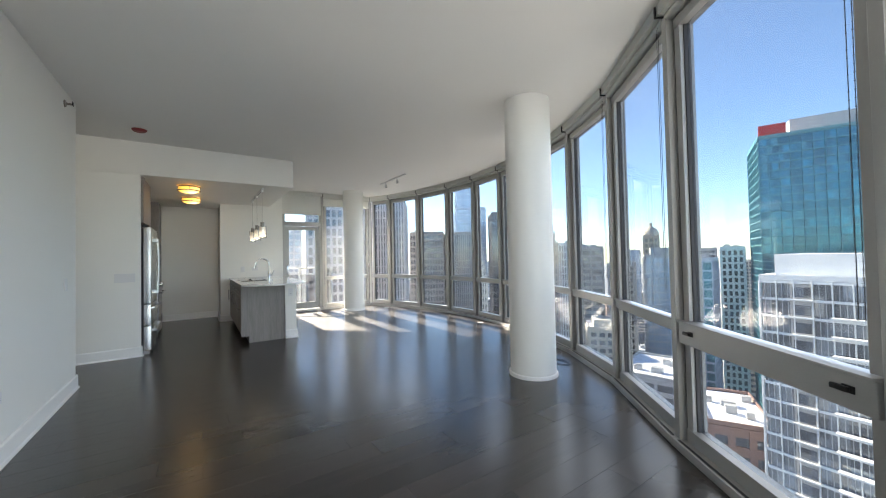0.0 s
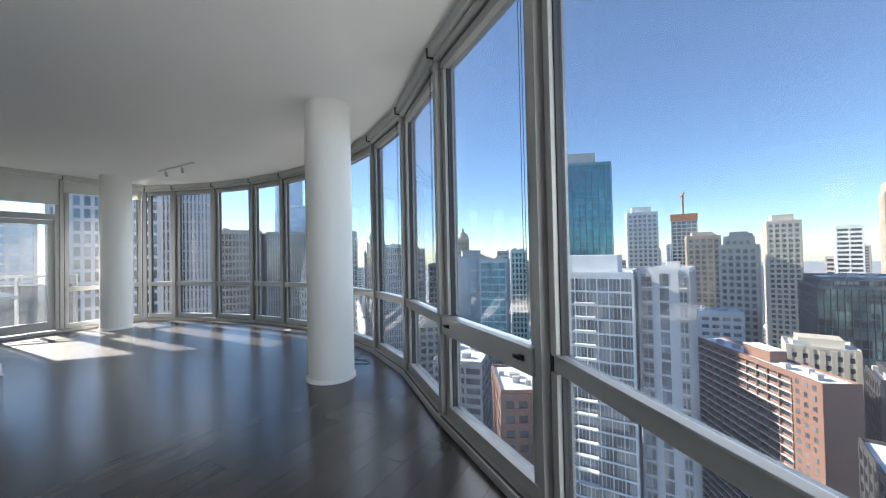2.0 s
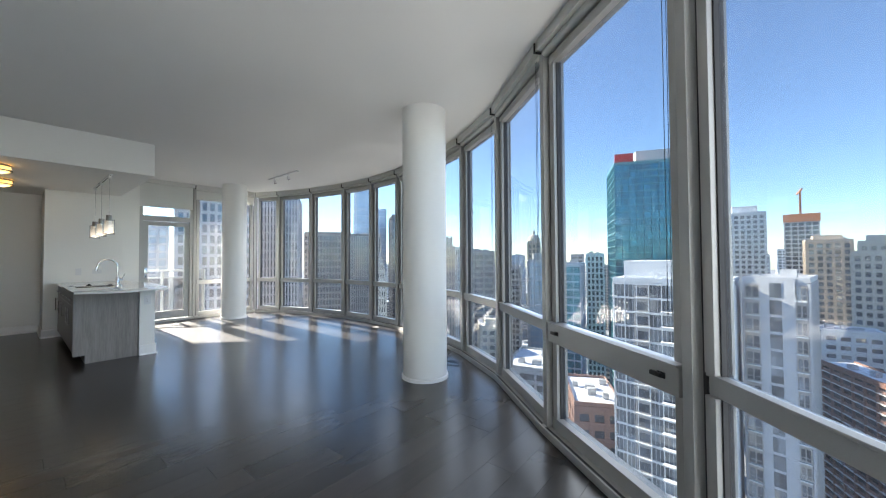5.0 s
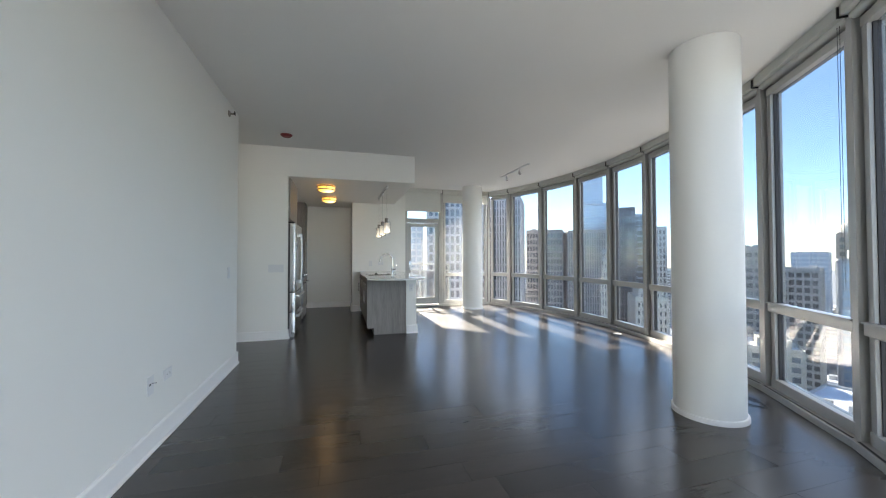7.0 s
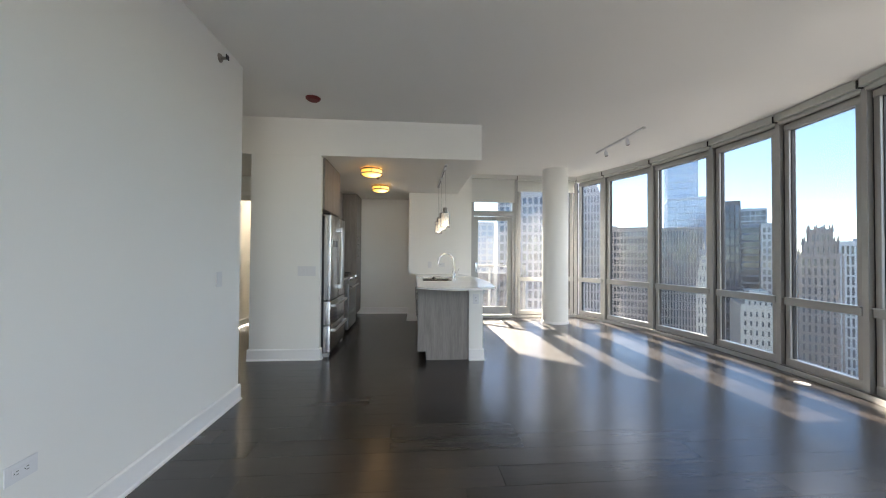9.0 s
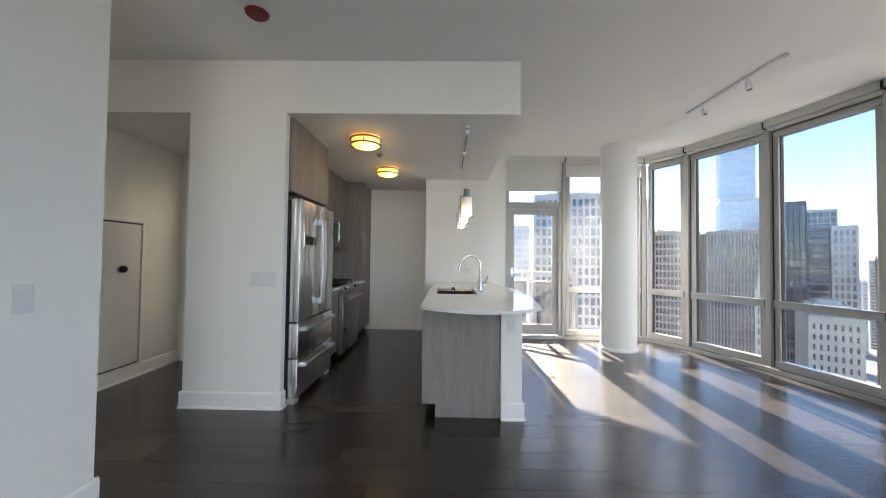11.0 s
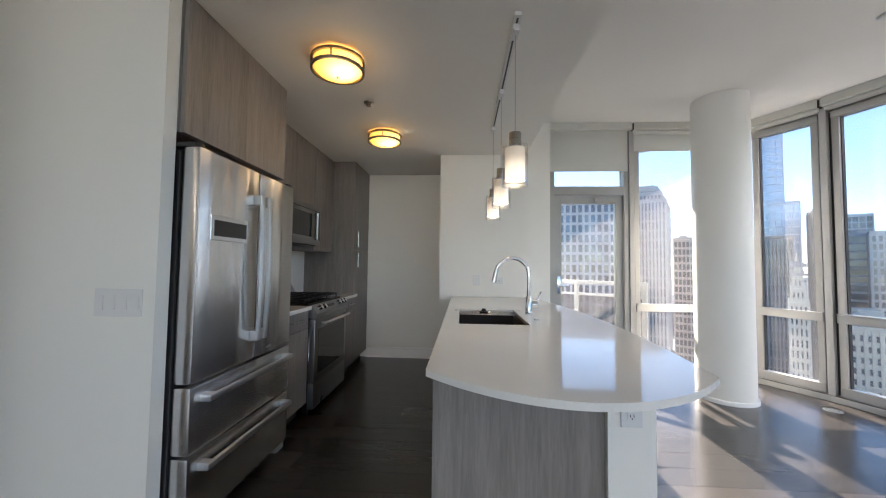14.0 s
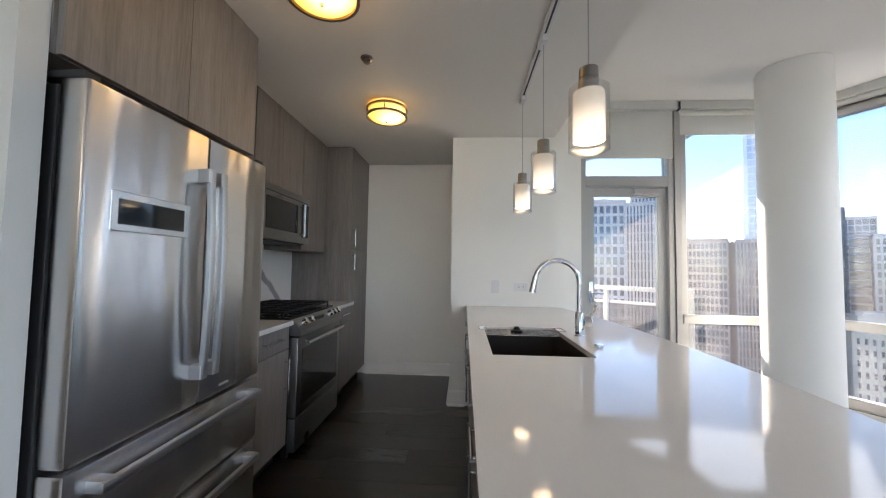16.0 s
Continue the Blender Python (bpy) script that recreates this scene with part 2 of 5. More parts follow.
def lathe(bm, profile, seg=32, at=(0, 0, 0)):
    """Turns a profile of (radius, height) round the vertical axis."""
    rings = []
    for r, z in profile:
        if r < 1e-5:
            rings.append([bm.verts.new((at[0], at[1], at[2] + z))])
        else:
            rings.append([bm.verts.new((at[0] + r * math.cos(2 * math.pi * k / seg), at[1] + r * math.sin(2 * math.pi * k / seg), at[2] + z)) for k in range(seg)])
    for a, b in zip(rings, rings[1:]):
        for k in range(seg):
            j = (k + 1) % seg
            face = [a[k % len(a)], a[j % len(a)], b[j % len(b)], b[k % len(b)]]
            face = list(dict.fromkeys(face))
            if len(face) > 2:
                bm.faces.new(face)
    return bm


def prism(bm, outline, z0, z1, bevel=0.0):
    low, high = [bm.verts.new((x, y, z0)) for x, y in outline], [bm.verts.new((x, y, z1)) for x, y in outline]
    faces = [bm.faces.new(high), bm.faces.new(low[::-1])]
    n = len(outline)
    for k in range(n):
        faces.append(bm.faces.new([low[k], low[(k + 1) % n], high[(k + 1) % n], high[k]]))
    if bevel:
        edges = [e for e in bm.edges if e.verts[0].co.z == e.verts[1].co.z]
        bmesh.ops.bevel(bm, geom=edges, offset=bevel, segments=2, affect="EDGES")
    return bm


def mesh(name, bm, material_, smooth=False):
    bmesh.ops.recalc_face_normals(bm, faces=bm.faces)
    me = bpy.data.meshes.new(name)
    bm.to_mesh(me)
    bm.free()
    me.materials.append(material_)
    if smooth:
        me.polygons.foreach_set("use_smooth", [True] * len(me.polygons))
        me.set_sharp_from_angle(angle=radians(35))
    return me


def part(name, bm, material_, parent, label="", smooth=False):
    ob = new(name, mesh(name, bm, material_, smooth) if isinstance(bm, bmesh.types.BMesh) else bm)
    ob.parent = parent
    return tagged(ob, label)


def thing(name, m, label, category, group="", kind=""):
    ob = new(name)
    ob.empty_display_size = 0.1
    ob.matrix_world = m
    return tagged(ob, label, category, group, kind)


def solid(name, bm, material_, label, category, smooth=False, m=None, group="", kind="structure"):
    ob = new(name, mesh(name, bm, material_, smooth))
    if m:
        ob.matrix_world = m
    return tagged(ob, label, category, group, kind)


def B(*a, bevel=0.0):
    return box(bmesh.new(), *a, bevel=bevel)


AT = pose(0, 0, 0)

# ---- plan ----
CEIL, SOFFIT = 2.945, 2.49
CENTRE, RADIUS = (-1.958, 6.321), 6.761                                   # the curved glass wall
ANGLES = (-46.5, -36.5, -27.6, -18.5, -9.7, -2.3, 5.4, 14.2, 22.7)        # its mullions
ARC = [(CENTRE[0] + RADIUS * math.cos(radians(a)), CENTRE[1] + RADIUS * math.sin(radians(a))) for a in ANGLES]
BEND = (ARC[0][0] - 1.20 * 0.607, ARC[0][1] - 1.20 * 0.795)              # where the glass turns towards the long wall
RUN = (-0.772, -0.636)                                                    # the straight stretch before it
STRAIGHT = [(BEND[0] + d * RUN[0], BEND[1] + d * RUN[1]) for d in (3.78, 2.62, 1.46, 0.0)]
CORNER = (3.98, 9.50)
DOOR_X0, DOOR_X1, DOOR_Y = 1.75, 2.70, 9.50
STATIONS = STRAIGHT + ARC + [CORNER, (DOOR_X1, DOOR_Y), (DOOR_X0, DOOR_Y)]


def outward(points, d):
    out = []
    for x, y in points:
        v = Vector((x - 0.5, y - 5.0)).normalized()
        out.append((x + v.x * d, y + v.y * d))
    return out


EDGE = outward(STRAIGHT + ARC + [CORNER], 0.17)
OUTLINE = [(-3.4, -3.2), (EDGE[0][0], -3.2)] + EDGE + [(1.45, 9.68), (1.45, 10.3), (-3.4, 10.3)]
solid("floor_slab", prism(bmesh.new(), OUTLINE, -0.30, -0.012), M_SUBFLOOR, "dark joints under the floor planks", "floor")
solid("ceiling", prism(bmesh.new(), OUTLINE, CEIL, CEIL + 0.25), M_CEIL, "smooth off-white painted ceiling", "ceiling")
solid("ceiling_soffit", B(-3.35, 1.43, 6.70, 10.25, SOFFIT, CEIL - 0.002), M_WALL, "lowered white soffit over the kitchen", "soffit")

solid("wall_left", B(-1.10, -0.95, -3.05, 5.53, 0, CEIL - 0.001), M_WALL, "long plain white painted wall", "wall")
solid("wall_pier", B(-1.38, -0.555, 6.70, 6.770, 0, SOFFIT - 0.001), M_WALL, "white wall pier beside the refrigerator", "wall")
solid("wall_kitchen_back", B(-1.38, -1.18, 6.771, 10.24, 0, SOFFIT - 0.001), M_WALL, "white wall behind the kitchen cabinets", "wall")
solid("wall_alcove", B(-1.179, 0.479, 10.10, 10.24, 0, SOFFIT - 0.001), M_WALL, "white wall closing the kitchen aisle", "wall")
solid("wall_kitchen_end", B(0.48, 1.45, 9.21, 10.24, 0, SOFFIT - 0.001), M_WALL, "white wall at the end of the island", "wall")
solid("wall_kitchen_end_upper", B(1.4305, 1.45, 9.21, 10.24, SOFFIT, CEIL - 0.001), M_WALL, "white wall above the soffit's edge", "wall")
solid("wall_by_door", B(1.451, 1.749, 9.45, 9.64, 0, CEIL - 0.001), M_WALL, "narrow white wall beside the balcony door", "wall")
solid("wall_hall", B(-2.57, -2.42, -3.05, 9.9, 0, CEIL - 0.4), M_WALL, "white hall wall with an access panel", "wall")
solid("wall_hall_upper", B(-2.57, -2.42, -3.05, 6.699, CEIL - 0.4, CEIL - 0.001), M_WALL, "upper part of the white hall wall", "wall")
hall_end = bmesh.new()
box(hall_end, -2.419, -2.30, 8.0, 8.12, 0, SOFFIT - 0.001)
box(hall_end, -1.50, -1.381, 8.0, 8.12, 0, SOFFIT - 0.001)
box(hall_end, -2.30, -1.50, 8.0, 8.12, 2.12, SOFFIT - 0.001)
solid("wall_hall_end", hall_end, M_WALL, "white wall with a doorway at the hall's end", "wall")
solid("wall_back", B(-2.5, -0.95, -3.2, -3.051, 0, CEIL - 0.001), M_WALL, "plain white wall behind the walk", "wall")
solid("wall_corridor_end", B(-2.41, -1.381, 9.9, 10.24, 0, SOFFIT - 0.001), M_WALL, "cream lit wall beyond the doorway", "wall")

for name, c in (("column", (3.075, 2.98)), ("column", (3.30, 8.93))):
    col = thing(name, pose(c[0], c[1], 0), "round white painted concrete column with a thin base", "column", "round columns", "structure")
    part("shaft", lathe(bmesh.new(), [(0.241, 0.03), (0.241, CEIL - 0.001)], 64), M_WALL, col, smooth=True)
    part("base_ring", lathe(bmesh.new(), [(0.0, 0.0), (0.258, 0.0), (0.258, 0.028), (0.253, 0.036), (0.241, 0.038)], 64), M_TRIM, col, smooth=True)


def skirting(x0, y0, x1, y1, h=0.135, d=0.016):
    """A baseboard along a wall's foot, room side to the left of the run."""
    v = Vector((x1 - x0, y1 - y0))
    bm = bmesh.new()
    prof = [(0, 0), (d + 0.014, 0), (d + 0.013, 0.008), (d + 0.008, 0.015), (d, 0.019), (d, h - 0.012), (d - 0.008, h), (0, h)]
    a = [bm.verts.new((0, p, z)) for p, z in prof]
    b = [bm.verts.new((v.length, p, z)) for p, z in prof]
    bm.faces.new(a), bm.faces.new(b[::-1])
    for k in range(len(prof)):
        j = (k + 1) % len(prof)
        bm.faces.new([a[k], b[k], b[j], a[j]])
    solid("baseboard", bm, M_TRIM, "white painted baseboard with a chamfered top", "baseboard", m=pose(x0, y0, 0, 0, 0, math.degrees(math.atan2(v.y, v.x))))


skirting(-0.9495, 5.546, -0.9495, -3.0)
skirting(-1.10, 5.5305, -0.934, 5.5305)
skirting(-0.539, 6.6995, -1.396, 6.6995)
skirting(-1.3805, 6.70, -1.3805, 8.0)
skirting(-0.5545, 6.770, -0.5545, 6.684)
skirting(0.479, 10.0995, -0.56, 10.0995)
skirting(0.4795, 9.21, 0.4795, 10.1)
skirting(0.62, 9.2095, 0.464, 9.2095)
skirting(-2.4195, 8.0, -2.4195, 3.0)
skirting(-2.4195, 9.9, -2.4195, 8.12)
for x0, x1 in ((-2.36, -2.30), (-1.50, -1.44)):
    solid("trim", B(x0, x1, 7.985, 7.999, 0, 2.18), M_TRIM, "white door casing round the hall doorway", "door trim")
solid("trim", B(-2.36, -1.44, 7.985, 7.999, 2.1805, 2.24), M_TRIM, "white door casing round the hall doorway", "door trim")
corridor_lamp = new("corridor_lamp", bpy.data.lights.new("corridor_lamp", "POINT"))
corridor_lamp.data.energy, corridor_lamp.data.color, corridor_lamp.data.shadow_soft_size = 2.4, (1.0, 0.90, 0.76), 0.12
corridor_lamp.location = (-1.9, 9.0, 2.3)
# Unseen fill light added to brighten the hall, header and pier.
hall_fill = new("hall_fill", bpy.data.lights.new("hall_fill", "POINT"))
hall_fill.data.energy, hall_fill.data.color, hall_fill.data.shadow_soft_size = 1.2, (1.0, 0.95, 0.88), 0.15
hall_fill.location = (-1.75, 4.3, 2.2)


# ---- the glass wall ----
def bay_pose(p, q):
    return pose(p[0], p[1], 0, 0, 0, math.degrees(math.atan2(q[1] - p[1], q[0] - p[0]))), math.hypot(q[0] - p[0], q[1] - p[1])


def handle(parent, x, z):
    bm = bmesh.new()
    box(bm, x - 0.022, x + 0.022, -0.012, 0.006, z - 0.014, z + 0.014, 0.003)
    box(bm, x - 0.012, x + 0.05, 0.006, 0.022, z - 0.010, z + 0.010, 0.004)
    part("latch_handle", bm, M_BLACK, parent, "black window latch handle", True)


def window_bay(index, p, q, operable=False, shade=2.80, transom=0.82, chain=False, inset=0.012):
    m, L = bay_pose(p, q)
    w = thing("window_%d" % index, m, "floor-to-ceiling window in grey aluminium frame with rolled shade", "window", "curved glass wall", "structure")
    t0 = transom - (0.13 if operable else 0.075)
    a, b = 0.047, L - 0.047                                     # between the mullions
    part("sill", B(0.0, L, -0.15, 0.035, 0.0, 0.055, bevel=0.004), M_ALU, w)
    part("sill_slot", B(0.03, L - 0.03, 0.006, 0.022, 0.0551, 0.058), M_ALU_DARK, w, "dark slot in the sill")
    part("bottom_rail", B(a, b, -0.125, -0.03, 0.0555, 0.14, bevel=0.004), M_ALU, w)
    part("transom", B(a, b, -0.125, 0.0 if operable else -inset, t0, transom, bevel=0.006), M_ALU, w)
    part("transom_lip", B(a, b, -inset - 0.028, 0.012 if operable else 0.012 - inset, transom + 0.0005, transom + 0.012, bevel=0.003), M_ALU, w)
    part("head_rail", B(a, b, -0.125, -0.03, 2.735, 2.80, bevel=0.004), M_ALU, w)
    for x0, x1 in ((a, a + 0.055), (b - 0.055, b)):
        part("stile", B(x0, x1, -0.118, -0.036, 0.1405, t0 - 0.0005, bevel=0.003), M_ALU, w)
        part("stile", B(x0, x1, -0.118, -0.036, transom + 0.0125, 2.7345, bevel=0.003), M_ALU, w)
    for x in (a + 0.055, b - 0.063):
        part("gasket", B(x, x + 0.008, -0.100, -0.060, transom + 0.013, 2.734), M_ALU_DARK, w)
        part("gasket", B(x, x + 0.008, -0.100, -0.060, 0.141, t0 - 0.001), M_ALU_DARK, w)
    for z0, z1 in ((0.1405, t0 - 0.0005), (transom + 0.0125, 2.7345)):
        g = part("pane", B(a + 0.056, b - 0.056, -0.084, -0.078, z0 + 0.001, z1 - 0.001), M_GLASS, w)
        g.visible_shadow = False
    # roller shade and its cassette under the ceiling
    part("shade_cassette", B(0.012, L - 0.012, -0.13, 0.045, 2.862, CEIL - 0.002, bevel=0.004), M_SHADE, w, "light grey shade cassette")
    part("shade_roll", rod(bmesh.new(), (0.02, -0.02, 2.845), (L - 0.02, -0.02, 2.845), 0.03), M_SHADE, w, "rolled up grey shade fabric", True)
    part("head_panel", B(0.0, L, -0.15, -0.126, 2.80, CEIL - 0.002), M_ALU, w)
    if shade < 2.79:
        part("shade_fabric", B(0.03, L - 0.03, -0.022, -0.0205, shade, 2.84), M_SHADE, w, "grey roller shade drawn part-way down")
        part("hem_bar", B(0.03, L - 0.03, -0.028, -0.015, shade - 0.022, shade - 0.0005, bevel=0.003), M_SHADE, w)
    if chain:
        bm = bmesh.new()
        for k in range(60):
            for dx in (0.0, 0.022):
                bmesh.ops.create_icosphere(bm, subdivisions=1, radius=0.0035, matrix=Matrix.Translation((0.062 + dx, 0.01, 2.82 - 0.030 * k)))
        for dx in (0.0, 0.022):
            rod(bm, (0.062 + dx, 0.01, 2.82), (0.062 + dx, 0.01, 2.82 - 0.030 * 60), 0.0014, seg=5)
        part("bead_chain", bm, M_BLACK, w, "dark bead chain of the shade")
    if operable:
        handle(w, a + 0.09, transom - 0.055)
        handle(w, b - 0.12, transom - 0.055)
    return w


def mullion(p, prev, nxt):
    v = Vector((nxt[0] - prev[0], nxt[1] - prev[1]))
    w = thing("mullion", pose(p[0], p[1], 0, 0, 0, math.degrees(math.atan2(v.y, v.x))), "grey aluminium mullion between two windows", "mullion",
              "mullions of the glass wall", "structure")
    part("post", B(-0.028, 0.028, -0.17, 0.004, 0.0555, 2.861, bevel=0.004), M_ALU, w)
    for s in (-1, 1):
        part("reveal", B(min(s * 0.0285, s * 0.046), max(s * 0.0285, s * 0.046), -0.15, -0.045, 0.0557, 2.80), M_ALU_DARK, w, "dark reveal beside the post")
    bm = bmesh.new()
    box(bm, -0.006, 0.006, -0.02, 0.062, 2.846, 2.858, 0.002)
    box(bm, -0.006, 0.006, 0.050, 0.062, 2.8585, 2.925, 0.002)
    part("shade_bracket", bm, M_BLACK, w, "black shade bracket")


GLASS = STRAIGHT + ARC + [CORNER]
for k in range(len(GLASS) - 1):
    window_bay(k + 1, GLASS[k], GLASS[k + 1], operable=(k == 3), chain=(k in (3, 4, 5)), inset=0.052 if k < 3 else 0.012)
window_bay(len(GLASS), CORNER, (DOOR_X1, DOOR_Y), shade=2.64)
ring = [(STRAIGHT[0][0] + RUN[0], STRAIGHT[0][1] + RUN[1])] + GLASS + [(DOOR_X1, DOOR_Y), (DOOR_X0, DOOR_Y)]
for k in range(1, len(ring) - 1):
    mullion(ring[k], ring[k - 1], ring[k + 1])

# the balcony door, its transom light and half-drawn shade
L = DOOR_X1 - DOOR_X0
door = thing("door_1", pose(DOOR_X1, DOOR_Y, 0, 0, 0, 180), "glazed balcony door in grey aluminium frame, closed", "door", kind="structure")
part("threshold", B(0.0, L, -0.15, 0.02, 0.0, 0.045, bevel=0.004), M_ALU, door)
for x0, x1 in ((0.03, 0.085), (L - 0.065, L)):
    part("jamb", B(x0, x1, -0.13, -0.01, 0.0455, 2.84, bevel=0.004), M_ALU, door)
part("door_head", B(0.0855, L - 0.0655, -0.13, -0.01, 2.095, 2.20, bevel=0.004), M_ALU, door)
part("head_rail", B(0.0855, L - 0.0655, -0.13, -0.02, 2.76, 2.84, bevel=0.004), M_ALU, door)
pan = part("transom_pane", B(0.086, L - 0.066, -0.08, -0.074, 2.2005, 2.7595), M_GLASS, door)
pan.visible_shadow = False
for x0, x1 in ((0.09, 0.175), (L - 0.155, L - 0.07)):
    part("leaf_stile", B(x0, x1, -0.10, -0.045, 0.06, 2.085, bevel=0.004), M_ALU, door)
part("leaf_rail", B(0.1755, L - 0.1555, -0.10, -0.045, 0.06, 0.22, bevel=0.004), M_ALU, door)
part("leaf_rail", B(0.1755, L - 0.1555, -0.10, -0.045, 2.00, 2.085, bevel=0.004), M_ALU, door)
pan = part("leaf_pane", B(0.176, L - 0.156, -0.078, -0.072, 0.2205, 1.9995), M_GLASS, door)
pan.visible_shadow = False
lever = bmesh.new()
box(lever, L - 0.14, L - 0.10, -0.0445, -0.034, 0.93, 1.14, 0.004)
rod(lever, (L - 0.12, -0.04, 1.03), (L - 0.12, 0.012, 1.03), 0.009)
box(lever, L - 0.225, L - 0.11, 0.004, 0.02, 1.02, 1.042, 0.006)
part("door_handle", lever, M_CHROME, door, "chrome lever handle", True)
closer = bmesh.new()
box(closer, 0.16, 0.42, -0.0445, 0.01, 2.015, 2.065, 0.006)
box(closer, 0.30, 0.72, -0.006, 0.006, 2.105, 2.117, 0.002)
part("door_closer", closer, M_ALU, door, "grey door closer with arm")
part("shade_cassette", B(0.012, L - 0.001, -0.13, 0.045, 2.862, CEIL - 0.002, bevel=0.004), M_SHADE, door, "light grey shade cassette")
part("shade_fabric", B(0.04, L - 0.006, -0.006, -0.0045, 2.40, 2.86), M_SHADE, door, "grey roller shade drawn part-way down")
part("hem_bar", B(0.04, L - 0.006, -0.009, -0.002, 2.375, 2.3995, bevel=0.002), M_SHADE, door)

# the wedge-shaped balcony, and the same one a floor above
WEDGE = [(0.2, 9.69), (3.08, 9.69), (0.95, 11.60), (0.2, 11.60)]
solid("balcony_slab", prism(bmesh.new(), WEDGE, -0.22, -0.03), M_CONC, "concrete balcony slab", "balcony")
WEDGE_ABOVE = [(0.2, 9.69), (3.45, 9.69), (3.45, 10.60), (1.90, 12.15), (0.2, 12.15)]
solid("balcony_slab_above", prism(bmesh.new(), WEDGE_ABOVE, 2.96, 3.17), M_CONC, "concrete underside of the balcony above", "balcony")
LR = math.hypot(3.08 - 0.95, 9.69 - 11.60)
rail = thing("balcony_railing", pose(0.95, 11.52, -0.03, 0, 0, math.degrees(math.atan2(9.69 - 11.60, 3.08 - 0.95))), "white metal balcony railing with glass infill", "railing")
part("top_rail", B(0.0, LR - 0.15, -0.03, 0.03, 1.05, 1.10, bevel=0.006), M_TRIM, rail)
part("mid_rail", B(0.0, LR - 0.15, -0.015, 0.015, 0.90, 0.93), M_TRIM, rail)
part("bottom_rail", B(0.0, LR - 0.15, -0.02, 0.02, 0.08, 0.12), M_TRIM, rail)
for x in (0.03, 0.93, 1.83, LR - 0.18):
    part("post", B(x - 0.025, x + 0.025, -0.028, 0.028, 0.0, 1.0495), M_TRIM, rail)
for x0, x1 in ((0.06, 0.90), (0.96, 1.80), (1.86, LR - 0.21)):
    g = part("glass_panel", B(x0, x1, -0.005, 0.005, 0.1205, 0.8995), M_GLASS, rail)
    g.visible_shadow = False


# ---- kitchen ----
def bar_handle(parent, p0, p1, stand, r=0.006, material_=None, label="slim steel bar handle"):
    """A bar on two stand-offs; stand is the way from the face to the bar."""
    p0, p1, s = Vector(p0), Vector(p1), Vector(stand)
    bm = bmesh.new()
    rod(bm, p0 + s, p1 + s, r, seg=10)
    for f in (0.08, 0.92):
        q = p0.lerp(p1, f)
        rod(bm, q, q + s, r * 0.9, seg=8)
    return part("handle", bm, material_ or M_STEEL_SIDE, parent, label, True)


def cabinet(name, label, x0, x1, y0, y1, z0, z1, fronts, handles=(), toe=0.0, group=""):
    """A cabinet whose doors face +x: fronts are (y0, y1, z0, z1), handles run between two (y, z) on the face."""
    c = thing(name, pose(x0, y0, z0), label, "cabinet", group)
    d, w, h = x1 - x0, y1 - y0, z1 - z0
    part("body", B(0, d - 0.022, 0, w, toe, h), M_VENEER, c)
    if toe:
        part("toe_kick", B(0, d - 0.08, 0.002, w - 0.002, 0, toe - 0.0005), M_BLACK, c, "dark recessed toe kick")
    for (a, b, e, f) in fronts:
        part("door", B(d - 0.0215, d, a - y0 + 0.0015, b - y0 - 0.0015, e - z0 + 0.0015, f - z0 - 0.0015, bevel=0.0012), M_VENEER, c)
    for (a, e, b, f) in handles:
        bar_handle(c, (d, a - y0, e - z0), (d, b - y0, f - z0), (0.03, 0, 0), 0.005)
    return c


FX = -0.53
cabinet("fridge_cabinet", "grey wood-veneer cabinet above the refrigerator, two flat doors", -1.179, FX, 6.772, 7.695, 1.84, SOFFIT - 0.002,
        [(6.782, 7.238, 1.84, 2.488), (7.238, 7.695, 1.84, 2.488)], group="kitchen cabinets")
cabinet("base_cabinet", "grey wood-veneer base cabinet with drawer, beside the range", -1.179, FX, 7.705, 8.168, 0, 0.868,
        [(7.71, 8.163, 0.72, 0.866), (7.71, 8.163, 0.11, 0.718)], [(7.84, 0.80, 8.04, 0.80), (8.12, 0.46, 8.12, 0.66)], 0.10, "kitchen cabinets")
cabinet("base_cabinet", "narrow grey wood-veneer base cabinet beyond the range", -1.179, FX, 8.964, 9.449, 0, 0.868,
        [(8.967, 9.447, 0.72, 0.866), (8.967, 9.447, 0.11, 0.718)], [(9.11, 0.80, 9.31, 0.80), (9.01, 0.46, 9.01, 0.66)], 0.10, "kitchen cabinets")
cabinet("wall_cabinet", "tall grey wood-veneer wall cabinet beside the refrigerator", -1.179, -0.83, 7.697, 8.188, 1.42, SOFFIT - 0.002,
        [(7.70, 8.186, 1.42, 2.488)], group="kitchen cabinets")
cabinet("wall_cabinet", "grey wood-veneer wall cabinet above the microwave", -1.179, -0.83, 8.19, 8.918, 1.83, SOFFIT - 0.002,
        [(8.192, 8.554, 1.83, 2.488), (8.554, 8.916, 1.83, 2.488)], group="kitchen cabinets")
cabinet("wall_cabinet", "narrow grey wood-veneer wall cabinet beyond the microwave", -1.179, -0.83, 8.92, 9.449, 1.39, SOFFIT - 0.002,
        [(8.922, 9.447, 1.39, 2.488)], group="kitchen cabinets")
cabinet("pantry_cabinet", "tall grey wood-veneer pantry cabinet with upper and lower doors", -1.179, FX - 0.03, 9.451, 10.085, 0, SOFFIT - 0.002,
        [(9.452, 10.083, 0.10, 1.42), (9.452, 10.083, 1.422, 2.487)], [(9.52, 1.22, 9.52, 1.38), (9.52, 1.46, 9.52, 1.64)], 0.10, "kitchen cabinets")

